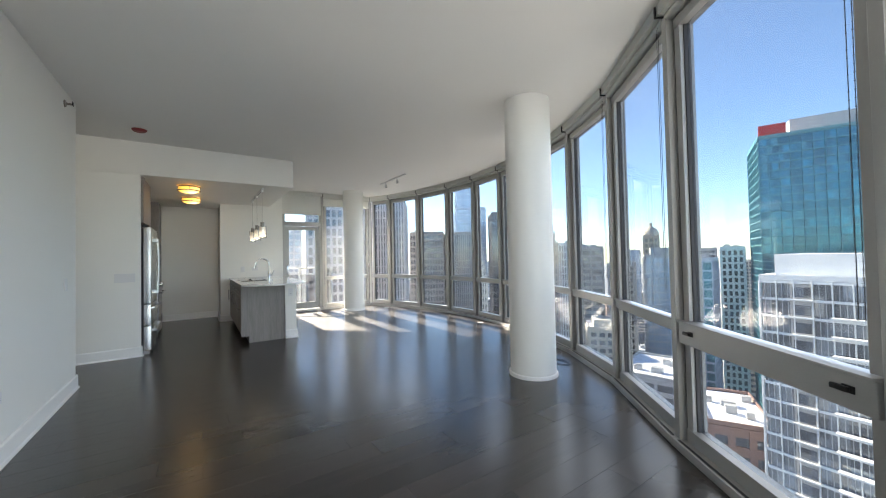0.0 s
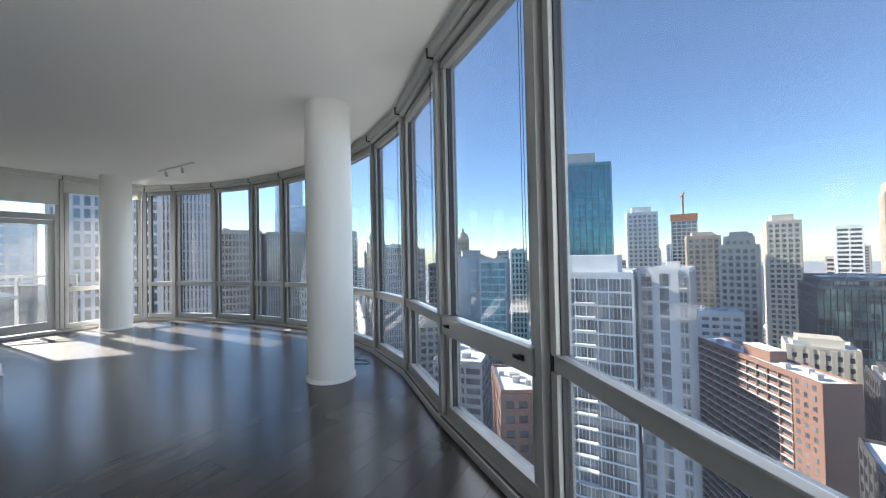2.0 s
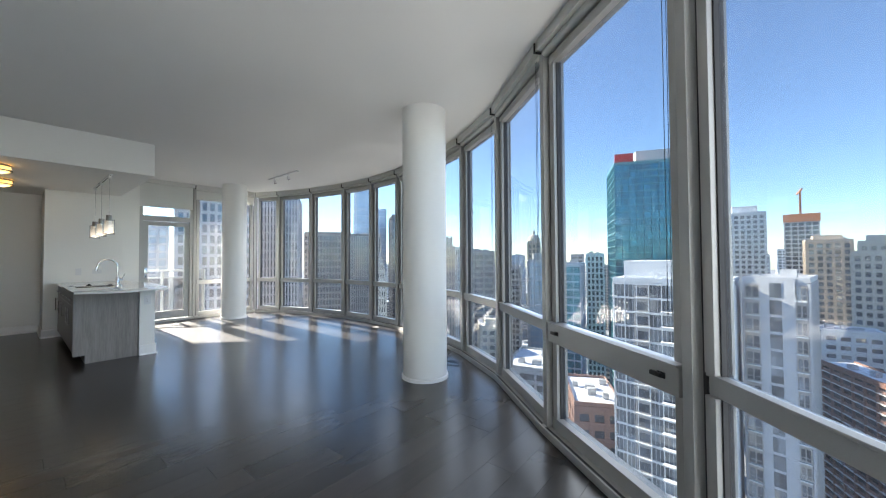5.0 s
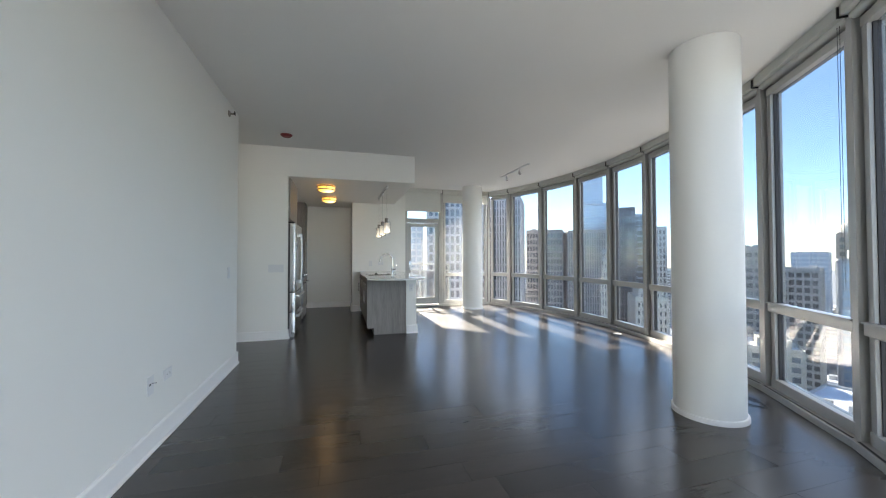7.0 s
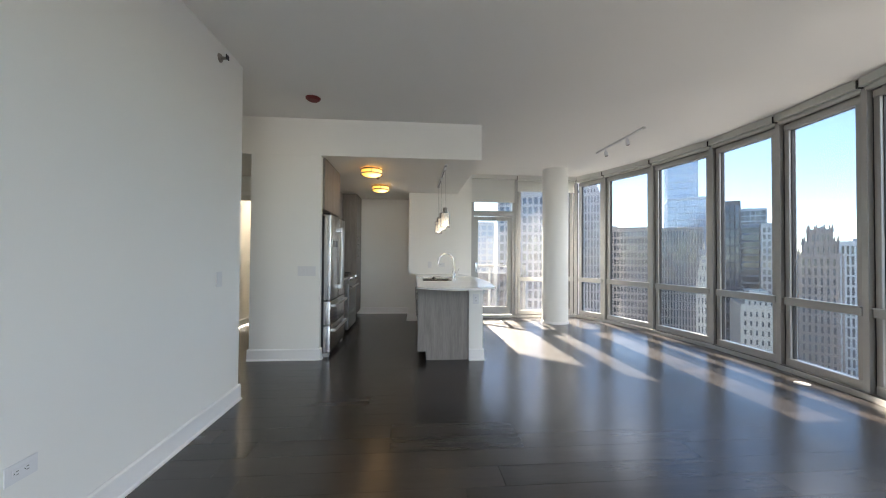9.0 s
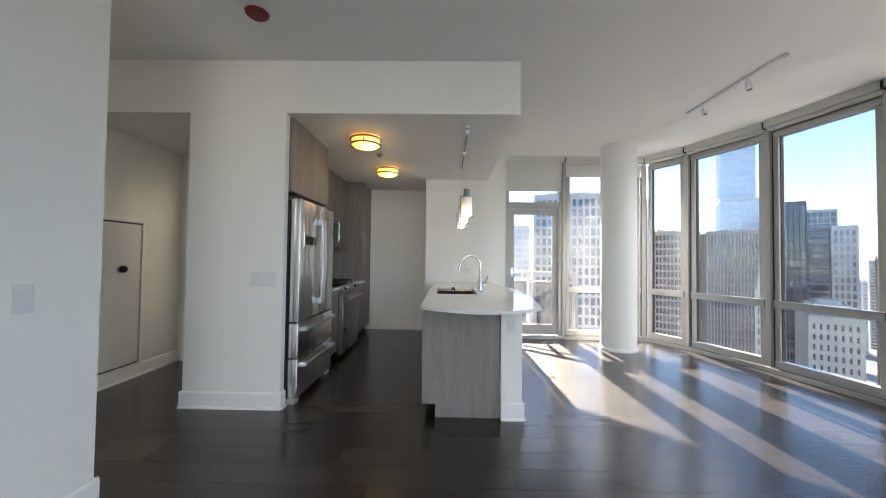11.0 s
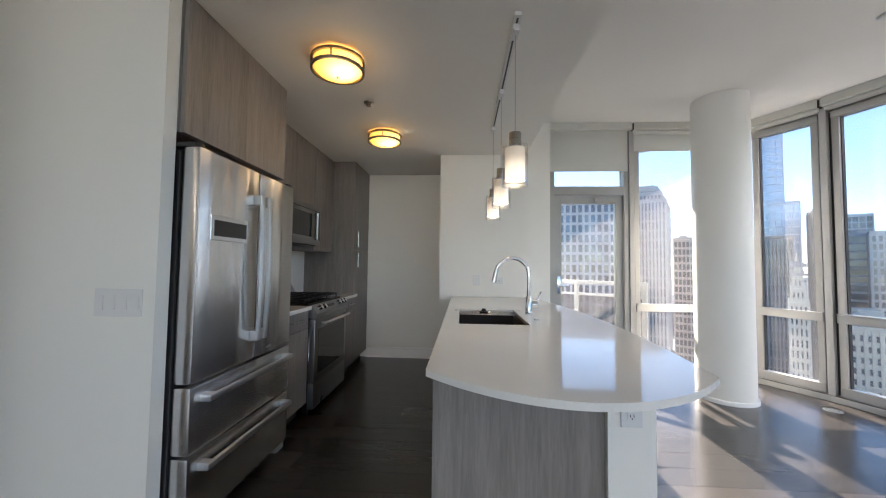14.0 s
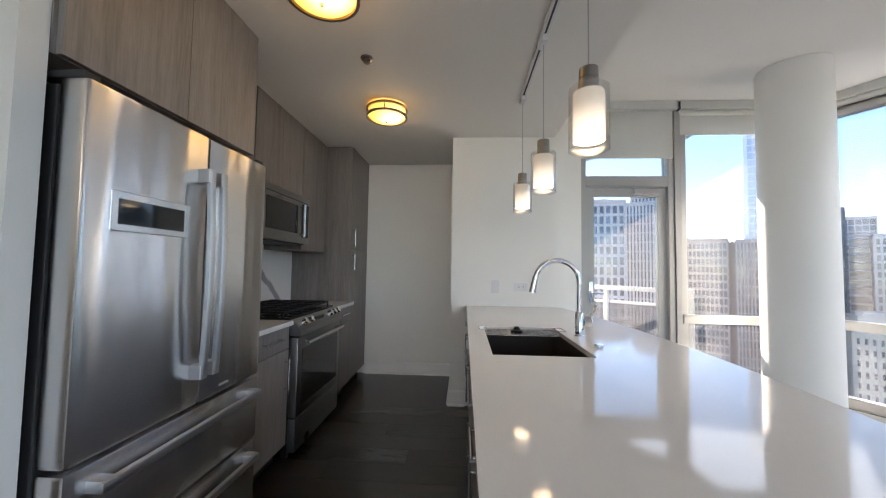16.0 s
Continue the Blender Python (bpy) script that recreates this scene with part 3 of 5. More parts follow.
ctop = thing("kitchen_worktop", pose(0, 0, 0.869), "white quartz worktop on the base cabinets", "worktop")
part("slab", B(-1.178, -0.505, 7.70, 8.167, 0, 0.03, bevel=0.003), M_QUARTZ, ctop)
part("slab", B(-1.178, -0.505, 8.965, 9.449, 0, 0.03, bevel=0.003), M_QUARTZ, ctop)

# marble splashback with a slanting grey vein
M_MARBLE = material("white_marble", (0.78, 0.78, 0.77), 0.15, vary=0.03, scale=2, grain=20, bump=0)
nt = M_MARBLE.node_tree
wco, wsep, wnoise = (nt.nodes.new(k) for k in ("ShaderNodeNewGeometry", "ShaderNodeSeparateXYZ", "ShaderNodeTexNoise"))
wnoise.inputs["Scale"].default_value, wnoise.inputs["Detail"].default_value = 6.0, 4
slope, shift, wob, wave = (nt.nodes.new("ShaderNodeMath") for _ in range(4))
slope.operation, slope.inputs[1].default_value = "MULTIPLY_ADD", 1.18          # the vein falls away from the door side
shift.operation, shift.inputs[1].default_value = "ADD", -10.35
wob.operation, wob.inputs[1].default_value = "MULTIPLY_ADD", 0.10
wave.operation = "ABSOLUTE"
nt.links.new(wco.outputs["Position"], wsep.inputs[0])
nt.links.new(wco.outputs["Position"], wnoise.inputs["Vector"])
nt.links.new(wsep.outputs["Z"], slope.inputs[0])
nt.links.new(wsep.outputs["Y"], slope.inputs[2])
nt.links.new(slope.outputs[0], shift.inputs[0])
nt.links.new(wnoise.outputs["Fac"], wob.inputs[0])
nt.links.new(shift.outputs[0], wob.inputs[2])
nt.links.new(wob.outputs[0], wave.inputs[0])
vein = nt.nodes.new("ShaderNodeValToRGB")
vein.color_ramp.elements[0].position, vein.color_ramp.elements[1].position = 0.03, 0.06
vein.color_ramp.elements[0].color, vein.color_ramp.elements[1].color = (0.33, 0.33, 0.35, 1), (0.80, 0.80, 0.79, 1)
nt.links.new(wave.outputs[0], vein.inputs[0])
nt.links.new(vein.outputs[0], nt.nodes["Principled BSDF"].inputs["Base Color"])
solid("splashback", B(-1.1795, -1.165, 7.70, 9.449, 0.9, 1.46), M_MARBLE, "white marble splashback with grey veins", "splashback")


def refrigerator():
    f = thing("refrigerator", pose(-1.16, 6.783, 0), "stainless steel french-door refrigerator with two freezer drawers", "refrigerator")
    W, D = 0.905, 0.71
    part("case", B(0, D - 0.10, 0.012, W - 0.012, 0.03, 1.765, bevel=0.006), M_ALU_DARK, f, "dark grey cabinet case")
    mid = 0.483
    for a, b in ((0.004, mid - 0.0025), (mid + 0.0025, W - 0.004)):
        part("door", B(D - 0.085, D, a, b, 0.705, 1.778, bevel=0.012), M_STEEL, f, smooth=True)
    for e, g in ((0.395, 0.692), (0.055, 0.385)):
        dr = part("freezer_drawer", B(D - 0.085, D, 0.004, W - 0.004, e, g, bevel=0.012), M_STEEL, f, smooth=True)
        bm = bmesh.new()
        box(bm, D + 0.035, D + 0.058, 0.06, W - 0.06, g - 0.075, g - 0.045, 0.008)
        for y in (0.085, W - 0.085):
            box(bm, D - 0.002, D + 0.05, y - 0.022, y + 0.022, g - 0.078, g - 0.042, 0.006)
        part("drawer_handle", bm, M_BAR, dr, "steel bar handle", True)
    for y in (mid - 0.036, mid + 0.034):
        bm = bmesh.new()
        n = 14
        rings = []
        for k in range(n + 1):
            x, z = D + 0.030 + 0.014 * math.sin(math.pi * k / n), 0.825 + 0.80 * k / n
            rings.append([bm.verts.new((x + a, y + b, z)) for a, b in ((0, -0.015), (0.014, -0.015), (0.018, -0.010), (0.018, 0.010), (0.014, 0.015), (0, 0.015))])
        for lo, hi in zip(rings, rings[1:]):
            for k in range(6):
                bm.faces.new((lo[k], lo[(k + 1) % 6], hi[(k + 1) % 6], hi[k]))
        bm.faces.new(rings[0][::-1]), bm.faces.new(rings[-1])
        for z in (0.842, 1.608):
            box(bm, D - 0.002, D + 0.046, y - 0.019, y + 0.019, z - 0.028, z + 0.028, 0.004)
        part("door_handle", bm, M_BAR, f, "bowed flat steel handle")
    part("display_bezel", B(D - 0.004, D + 0.004, 0.085, 0.382, 1.356, 1.480, bevel=0.003), M_STEEL_SIDE, f)
    part("display", B(D + 0.0042, D + 0.0055, 0.108, 0.360, 1.378, 1.456), M_DARKGLASS, f, "dark glossy display")
    for y in (0.03, W - 0.03):
        part("hinge_cover", B(D - 0.16, D - 0.02, y - 0.025, y + 0.025, 1.7785, 1.80, bevel=0.004), M_ALU_DARK, f)
    for y in (0.05, W - 0.05):
        part("foot", B(D - 0.12, D - 0.02, y - 0.045, y + 0.045, 0.0, 0.05, bevel=0.006), M_ALU, f)
    part("badge", B(D + 0.0002, D + 0.0015, 0.60, 0.66, 0.735, 0.745), M_ALU, f)


refrigerator()


def gas_range():
    r = thing("gas_range", pose(-1.165, 8.170, 0), "stainless steel slide-in gas range with black grates", "range")
    W, D = 0.792, 0.675
    part("case", B(0, D - 0.04, 0.004, W - 0.004, 0.10, 0.895), M_ALU_DARK, r, "dark side panels")
    part("cooktop", B(0.0, D - 0.05, 0.0, W, 0.896, 0.915, bevel=0.004), M_DARKGLASS, r, "black cooktop")
    panel = bmesh.new()
    a = [(D - 0.05, 0.896), (D - 0.02, 0.905), (D + 0.03, 0.83), (D + 0.03, 0.795), (D - 0.04, 0.795)]
    lo, hi = [panel.verts.new((x, 0.002, z)) for x, z in a], [panel.verts.new((x, W - 0.002, z)) for x, z in a]
    panel.faces.new(lo), panel.faces.new(hi[::-1])
    for k in range(5):
        panel.faces.new([lo[k], lo[(k + 1) % 5], hi[(k + 1) % 5], hi[k]])
    part("control_panel", panel, M_STEEL_DARK, r)
    nrm = Vector((0.075, 0, 0.05)).normalized()
    for y in (0.09, 0.18, 0.55, 0.63, 0.71):
        c = Vector((D + 0.004, y, 0.868))
        bm = rod(bmesh.new(), c, c + nrm * 0.038, 0.026, 0.022, 20)
        box(bm, c.x + 0.026, c.x + 0.034, y - 0.004, y + 0.004, c.z + 0.0, c.z + 0.034)
        part("knob", bm, M_CHROME, r, "round steel burner knob", True)
    part("clock_display", B(D - 0.004, D + 0.0105, 0.285, 0.445, 0.853, 0.882), M_DARKGLASS, r)
    dr = part("oven_door", B(D - 0.04, D + 0.015, 0.006, W - 0.006, 0.27, 0.785, bevel=0.008), M_STEEL_DARK, r, smooth=True)
    part("oven_window", B(D + 0.0152, D + 0.018, 0.07, W - 0.07, 0.33, 0.70), M_DARKGLASS, dr, "black glass oven window")
    bar_handle(dr, (D + 0.015, 0.05, 0.745), (D + 0.015, W - 0.05, 0.745), (0.045, 0, 0), 0.013, label="thick steel oven handle")
    part("storage_drawer", B(D - 0.04, D + 0.012, 0.006, W - 0.006, 0.05, 0.262, bevel=0.006), M_STEEL_DARK, r, smooth=True)
    for y0 in (0.006, 0.263, 0.520):
        g = bmesh.new()
        for y in (0.0, 0.13, 0.255):
            box(g, 0.06, D - 0.09, y0 + y, y0 + y + 0.011, 0.938, 0.952, 0.002)
        for x in (0.06, 0.18, 0.30, 0.42, D - 0.101):
            box(g, x, x + 0.011, y0, y0 + 0.266, 0.936, 0.950, 0.002)
        for x in (0.062, D - 0.10):
            for y in (0.0, 0.255):
                box(g, x, x + 0.010, y0 + y, y0 + y + 0.010, 0.9152, 0.940)
        part("grate", g, M_IRON, r, "black cast-iron grate")
    for x in (0.17, 0.42):
        for y in (0.14, 0.396, 0.652):
            part("burner", lathe(bmesh.new(), [(0, 0), (0.05, 0), (0.05, 0.008), (0.035, 0.012), (0.035, 0.018), (0, 0.019)], 20, (x, y, 0.9152)), M_IRON, r)
    for y in (0.03, W - 0.06):
        part("foot", B(D - 0.09, D - 0.05, y, y + 0.03, 0, 0.0995), M_BLACK, r)


gas_range()


def microwave():
    m = thing("microwave", pose(-1.165, 8.191, 1.43), "stainless steel over-the-range microwave with dark window", "microwave")
    W, D, H = 0.726, 0.405, 0.398
    part("case", B(0, D - 0.03, 0, W, 0.012, H), M_ALU_DARK, m)
    part("underside", B(0.02, D - 0.04, 0.02, W - 0.02, 0.0, 0.0115), M_BLACK, m, "dark underside with vent")
    part("face", B(D - 0.03, D, 0.0, W, 0.012, H, bevel=0.005), M_STEEL_DARK, m, smooth=True)
    part("door_window", B(D + 0.0002, D + 0.004, 0.04, W * 0.70, 0.085, H - 0.085), M_DARKGLASS, m, "dark glass door window")
    part("keypad", B(D + 0.0002, D + 0.003, W * 0.80, W - 0.02, 0.06, H - 0.06), M_DARKGLASS, m, "black keypad strip")
    part("vent_strip", B(D + 0.0002, D + 0.002, 0.03, W - 0.03, H - 0.05, H - 0.042), M_SLOT, m)
    bar_handle(m, (D, W * 0.76, 0.06), (D, W * 0.76, H - 0.07), (0.04, 0, 0), 0.010, label="vertical steel handle")


microwave()

# island
isl = thing("kitchen_island", pose(0, 0, 0), "grey wood-veneer island cabinet with drawers", "island cabinet")
part("body", B(0.675, 1.262, 6.632, 9.205, 0.10, 0.66), M_VENEER, isl)
for y0, y1 in ((6.632, 7.335), (8.085, 9.205)):
    part("upper_body", B(0.675, 1.262, y0, y1, 0.6605, 0.886), M_VENEER, isl)
for x0, x1 in ((0.675, 0.70), (1.155, 1.262)):
    part("sink_apron", B(x0, x1, 7.3355, 8.0845, 0.6605, 0.886), M_VENEER, isl)
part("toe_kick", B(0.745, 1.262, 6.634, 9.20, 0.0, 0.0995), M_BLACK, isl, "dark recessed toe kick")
end = prism(bmesh.new(), [(0.635, 0.105), (0.745, 0.105), (0.745, 0.0), (1.262, 0.0), (1.262, 0.886), (0.635, 0.886)], -0.022, 0)
bmesh.ops.rotate(end, verts=end.verts, matrix=Matrix.Rotation(radians(90), 3, "X"))
bmesh.ops.translate(end, verts=end.verts, vec=(0, 6.608, 0))
part("end_panel", end, M_VENEER, isl, "pale grey wood-grain end panel")
edges_y = (6.634, 7.10, 7.34, 8.10, 8.62, 9.20)
for a, b in zip(edges_y, edges_y[1:]):
    for e, g in ((0.108, 0.70), (0.704, 0.878)):
        part("door", B(0.652, 0.6745, a + 0.0015, b - 0.0015, e, g, bevel=0.0012), M_VENEER, isl)
    c = (a + b) / 2
    bar_handle(isl, (0.652, c - 0.09, 0.79), (0.652, c + 0.09, 0.79), (-0.03, 0, 0), 0.005)
    bar_handle(isl, (0.652, b - 0.045, 0.46), (0.652, b - 0.045, 0.66), (-0.03, 0, 0), 0.005)
solid("wall_knee", B(1.264, 1.432, 6.585, 9.209, 0, 0.886), M_WALL, "low white wall carrying the island's worktop", "knee wall")
skirting(1.448, 6.5845, 1.2645, 6.5845)
skirting(1.4325, 9.2, 1.4325, 6.57)


def island_top():
    front = [(0.625 + 0.92 * k / 24, 6.43 - 0.245 * (1 - ((0.92 * k / 24 - 0.46) / 0.46) ** 2)) for k in range(25)]
    side = []
    for k in range(2, 25):
        t = k / 24
        side.append((1.545 + 0.44 * t - 0.515 * t * t, 6.43 + 2.778 * t))
    loop = front + side + [(0.625, 9.208)]
    hole = [(0.72, 7.36), (1.135, 7.36), (1.135, 8.06), (0.72, 8.06)]
    bm = bmesh.new()
    edges = []
    for ring_ in (loop, hole):
        vs = [bm.verts.new((x, y, 0.91)) for x, y in ring_]
        edges += [bm.edges.new((vs[k], vs[(k + 1) % len(vs)])) for k in range(len(vs))]
    made = bmesh.ops.triangle_fill(bm, use_beauty=True, edges=edges)
    faces = [g for g in made["geom"] if isinstance(g, bmesh.types.BMFace)]
    ext = bmesh.ops.extrude_face_region(bm, geom=faces)
    bmesh.ops.translate(bm, verts=[g for g in ext["geom"] if isinstance(g, bmesh.types.BMVert)], vec=(0, 0, -0.022))
    return bm


top = thing("island_worktop", AT, "white polished quartz island worktop with bowed end", "worktop")
part("slab", island_top(), M_QUARTZ, top)

sink = thing("sink", pose(0.72, 7.36, 0.704), "undermount stainless steel sink with roll-up rack", "sink")
sb = bmesh.new()
box(sb, -0.012, 0.427, -0.012, 0.712, -0.012, 0.0)
for a in ((-0.012, 0.0, -0.012, 0.712), (0.415, 0.427, -0.012, 0.712), (0.0, 0.415, -0.012, 0.0), (0.0, 0.415, 0.70, 0.712)):
    box(sb, *a, 0.0, 0.183)
part("basin", sb, M_SINK, sink)
part("drain", lathe(bmesh.new(), [(0, 0.001), (0.045, 0.001), (0.045, 0.005), (0.03, 0.004), (0, 0.002)], 24, (0.2, 0.35, 0)), M_CHROME, sink)
rack = thing("drying_rack", pose(0.72, 7.86, 0.893), "steel wire roll-up drying rack over the sink", "dish rack")
for k in range(6):
    part("cross_wire", rod(bmesh.new(), (0.006, 0.037 * k + 0.004, 0.003), (0.409, 0.037 * k + 0.004, 0.003), 0.003, seg=8), M_STEEL_SIDE, rack)
for k in range(14):
    part("wire", rod(bmesh.new(), (0.012 + 0.030 * k, 0.002, 0.0085), (0.012 + 0.030 * k, 0.192, 0.0085), 0.0025, seg=8), M_STEEL_SIDE, rack)
for x0, x1 in ((0.010, -0.030), (0.405, 0.445)):
    loop = [(x0, 0.045, 0.006), (x0, 0.045, 0.022), (x1, 0.045, 0.0225), (x1, 0.150, 0.0225), (x0, 0.150, 0.022), (x0, 0.150, 0.006)]
    part("rim_hook", tube(bmesh.new(), [Vector(p) for p in loop], 0.003, 8), M_STEEL_SIDE, rack, "wire hook over the sink's rim")
solid("sink_stopper", lathe(bmesh.new(), [(0, 0), (0.032, 0), (0.034, 0.010), (0.02, 0.014), (0.012, 0.03), (0, 0.031)], 20, (0.90, 7.93, 0.9042)), M_BLACK,
      "black rubber sink stopper on the rack", "stopper", True, kind="")

faucet = thing("faucet", pose(1.205, 7.80, 0.911), "chrome pull-down gooseneck kitchen faucet", "faucet")
part("base", lathe(bmesh.new(), [(0, 0), (0.028, 0), (0.028, 0.01), (0.023, 0.014), (0.023, 0.12), (0.017, 0.13), (0, 0.13)], 24), M_CHROME, faucet, smooth=True)
neck = bmesh.new()
pts = [Vector((0, 0, 0.12 + 0.02 * k)) for k in range(9)]
for k in range(1, 15):
    a = math.pi * k / 14 * 0.92
    pts.append(Vector((-0.115 + 0.115 * math.cos(a), 0, 0.28 + 0.115 * math.sin(a))))
tube(neck, pts, 0.0135, 16)
part("neck", neck, M_CHROME, faucet, smooth=True)
part("spray_head", rod(bmesh.new(), pts[-1], pts[-1] + Vector((-0.018, 0, -0.085)), 0.0155, 0.018, 16), M_CHROME, faucet, smooth=True)
lev = rod(bmesh.new(), (0.02, 0, 0.075), (0.058, 0, 0.075), 0.023, seg=18)
rod(lev, (0.052, 0, 0.085), (0.085, 0, 0.165), 0.006, seg=10)
part("lever", lev, M_CHROME, faucet, smooth=True)
solid("air_switch", lathe(bmesh.new(), [(0, 0), (0.02, 0), (0.02, 0.012), (0, 0.014)], 18, (1.21, 7.55, 0.911)), M_CHROME, "small round chrome disposal button", "button", True, kind="")


# ---- lamps ----
def flush_lamp(x, y):
    f = thing("ceiling_lamp", pose(x, y, SOFFIT), "round flush ceiling lamp, amber glass in nickel rings, lit", "ceiling lamp", "kitchen ceiling lamps")
    part("canopy", lathe(bmesh.new(), [(0, 0), (0.13, 0), (0.13, -0.012), (0, -0.012)], 40), M_NICKEL, f)
    part("diffuser", lathe(bmesh.new(), [(0.142, -0.0125), (0.142, -0.075), (0.12, -0.095), (0.08, -0.11), (0, -0.117)], 40), M_LAMPGLASS, f, "glowing amber glass", True)
    for z in (-0.016, -0.072):
        part("ring", lathe(bmesh.new(), [(0.144, z), (0.158, z), (0.158, z - 0.015), (0.144, z - 0.015), (0.144, z)], 40), M_NICKEL, f, "brushed nickel ring", True)
    for k in range(3):
        a = radians(35 + 120 * k)
        part("strut", rod(bmesh.new(), (0.15 * math.cos(a), 0.15 * math.sin(a), -0.02), (0.15 * math.cos(a), 0.15 * math.sin(a), -0.076), 0.005, seg=8), M_NICKEL, f)
    part("finial", lathe(bmesh.new(), [(0, -0.113), (0.008, -0.117), (0.006, -0.128), (0, -0.13)], 12), M_NICKEL, f)
    bulb = new("ceiling_lamp_light", bpy.data.lights.new("ceiling_lamp_light", "POINT"))
    bulb.data.energy, bulb.data.color, bulb.data.shadow_soft_size = 0.16, (1.0, 0.76, 0.48), 0.12
    bulb.location = (x, y, SOFFIT - 0.26)


flush_lamp(-0.02, 7.31)
flush_lamp(-0.01, 8.55)

track = thing("pendant_track", pose(1.0, 0, SOFFIT), "white ceiling track carrying three glass pendants", "light track")
part("rail", B(-0.018, 0.018, 6.95, 8.47, -0.022, -0.0005, bevel=0.003), M_SWITCH, track)
part("slot", B(-0.005, 0.005, 6.97, 8.45, -0.0235, -0.0222), M_SLOT, track)
for y in (7.05, 7.72, 8.38):
    part("adapter", B(-0.016, 0.016, y - 0.045, y + 0.045, -0.058, -0.0237, bevel=0.004), M_SWITCH, track)


def pendant(y):
    p = thing("pendant_lamp", pose(1.0, y, 1.65), "glass cylinder pendant, frosted inner shade glowing, nickel cap", "pendant lamp", "pendants over the island")
    part("cord", rod(bmesh.new(), (0, 0, 0.27), (0, 0, SOFFIT - 1.65 - 0.0585), 0.0025, seg=6), M_STEEL_SIDE, p)
    part("cap", lathe(bmesh.new(), [(0, 0.275), (0.030, 0.273), (0.031, 0.240), (0.029, 0.238), (0.029, 0.232), (0.032, 0.230), (0.032, 0.195), (0, 0.195)], 28),
         M_NICKEL, p, "brushed nickel cap", True)
    part("inner_shade", lathe(bmesh.new(), [(0.0, 0.1945), (0.046, 0.194), (0.050, 0.188), (0.050, 0.03), (0.047, 0.03), (0.047, 0.18), (0, 0.182)], 32), M_PEND, p,
         "glowing frosted glass", True)
    g = part("outer_glass", lathe(bmesh.new(), [(0.032, 0.205), (0.058, 0.212), (0.064, 0.205), (0.064, 0.0), (0.062, 0.0), (0.062, 0.203)], 36), M_CLEAR, p, "clear glass cylinder", True)
    g.visible_shadow = False
    part("bulb", lathe(bmesh.new(), [(0, 0.02), (0.022, 0.03), (0.03, 0.055), (0.02, 0.09), (0, 0.1)], 18), glow("bulb", (1.0, 0.86, 0.66), 2.1), p, "lit bulb", True)


for y in (7.05, 7.72, 8.38):
    pendant(y)

spots = thing("track_light", pose(3.51, 0, CEIL), "white ceiling track light with two spot heads", "track light")
part("rail", B(-0.018, 0.018, 6.55, 7.73, -0.022, -0.0005, bevel=0.003), M_SWITCH, spots)
part("feed_box", B(-0.022, 0.022, 7.08, 7.22, -0.030, -0.0225, bevel=0.004), M_SWITCH, spots)
for y in (6.93, 7.48):
    head = part("spot_head", rod(bmesh.new(), (0.0, y, -0.055), (0.008, y - 0.008, -0.125), 0.022, 0.028, 20), M_SWITCH, spots, smooth=True)
    part("stem", rod(bmesh.new(), (0, y, -0.0225), (0, y, -0.065), 0.010, seg=10), M_SWITCH, head)
    part("lens", rod(bmesh.new(), (0.0081, y - 0.0081, -0.1251), (0.0084, y - 0.0084, -0.128), 0.022, seg=20), M_STEEL_SIDE, head)

# ---- small fittings ----
solid("smoke_sensor_cover", lathe(bmesh.new(), [(0, -0.03), (0.055, -0.028), (0.075, -0.012), (0.078, 0), (0, 0)], 32, (-0.5, 6.11, CEIL - 0.001)), M_RED,
      "dark red round cover on the ceiling", "ceiling cover", True, kind="")
solid("sprinkler", lathe(bmesh.new(), [(0, -0.03), (0.02, -0.028), (0.02, -0.012), (0.036, -0.008), (0.038, 0), (0, 0)], 24, (0.01, 7.90, SOFFIT - 0.001)), M_NICKEL,
      "small round nickel sprinkler on the kitchen ceiling", "sprinkler", True, kind="")
ws = thing("wall_sprinkler", pose(-0.9495, 5.15, 2.82), "dark metal sidewall sprinkler head", "sprinkler")
part("escutcheon", rod(bmesh.new(), (0, 0, 0), (0.010, 0, 0), 0.035, 0.030, 24), M_NICKEL, ws, smooth=True)
part("nozzle", rod(bmesh.new(), (0.010, 0, 0), (0.055, 0, 0), 0.012, 0.010, 12), M_NICKEL, ws, smooth=True)
part("deflector", B(0.055, 0.060, -0.022, 0.022, -0.012, 0.024, bevel=0.001), M_BLACK, ws)


def wall_plate(name, label, m, w, h, kind_, gangs=1):
    """A plate in local x (across) and z (up), facing local -y."""
    p = thing(name, m, label, "switch" if kind_ == "switch" else "outlet", "wall plates")
    part("plate", B(-w / 2, w / 2, -0.006, 0, -h / 2, h / 2, bevel=0.002), M_SWITCH, p)
    for g in range(gangs):
        cx = -w / 2 + w * (g + 0.5) / gangs
        if kind_ == "switch":
            part("rocker", B(cx - 0.016, cx + 0.016, -0.0095, -0.0062, -0.033, 0.033, bevel=0.0015), M_SWITCH, p)
        else:
            part("socket_face", B(cx - 0.017, cx + 0.017, -0.0085, -0.0062, -0.034, 0.034, bevel=0.001), M_SWITCH, p)
            for z in (-0.019, 0.019):
                for dx in (-0.006, 0.006):
                    part("slot", B(cx + dx - 0.0012, cx + dx + 0.0012, -0.0093, -0.0086, z - 0.005, z + 0.005), M_SLOT, p)
                part("ground_hole", B(cx - 0.002, cx + 0.002, -0.0093, -0.0086, z - 0.012, z - 0.008), M_SLOT, p)
    return p


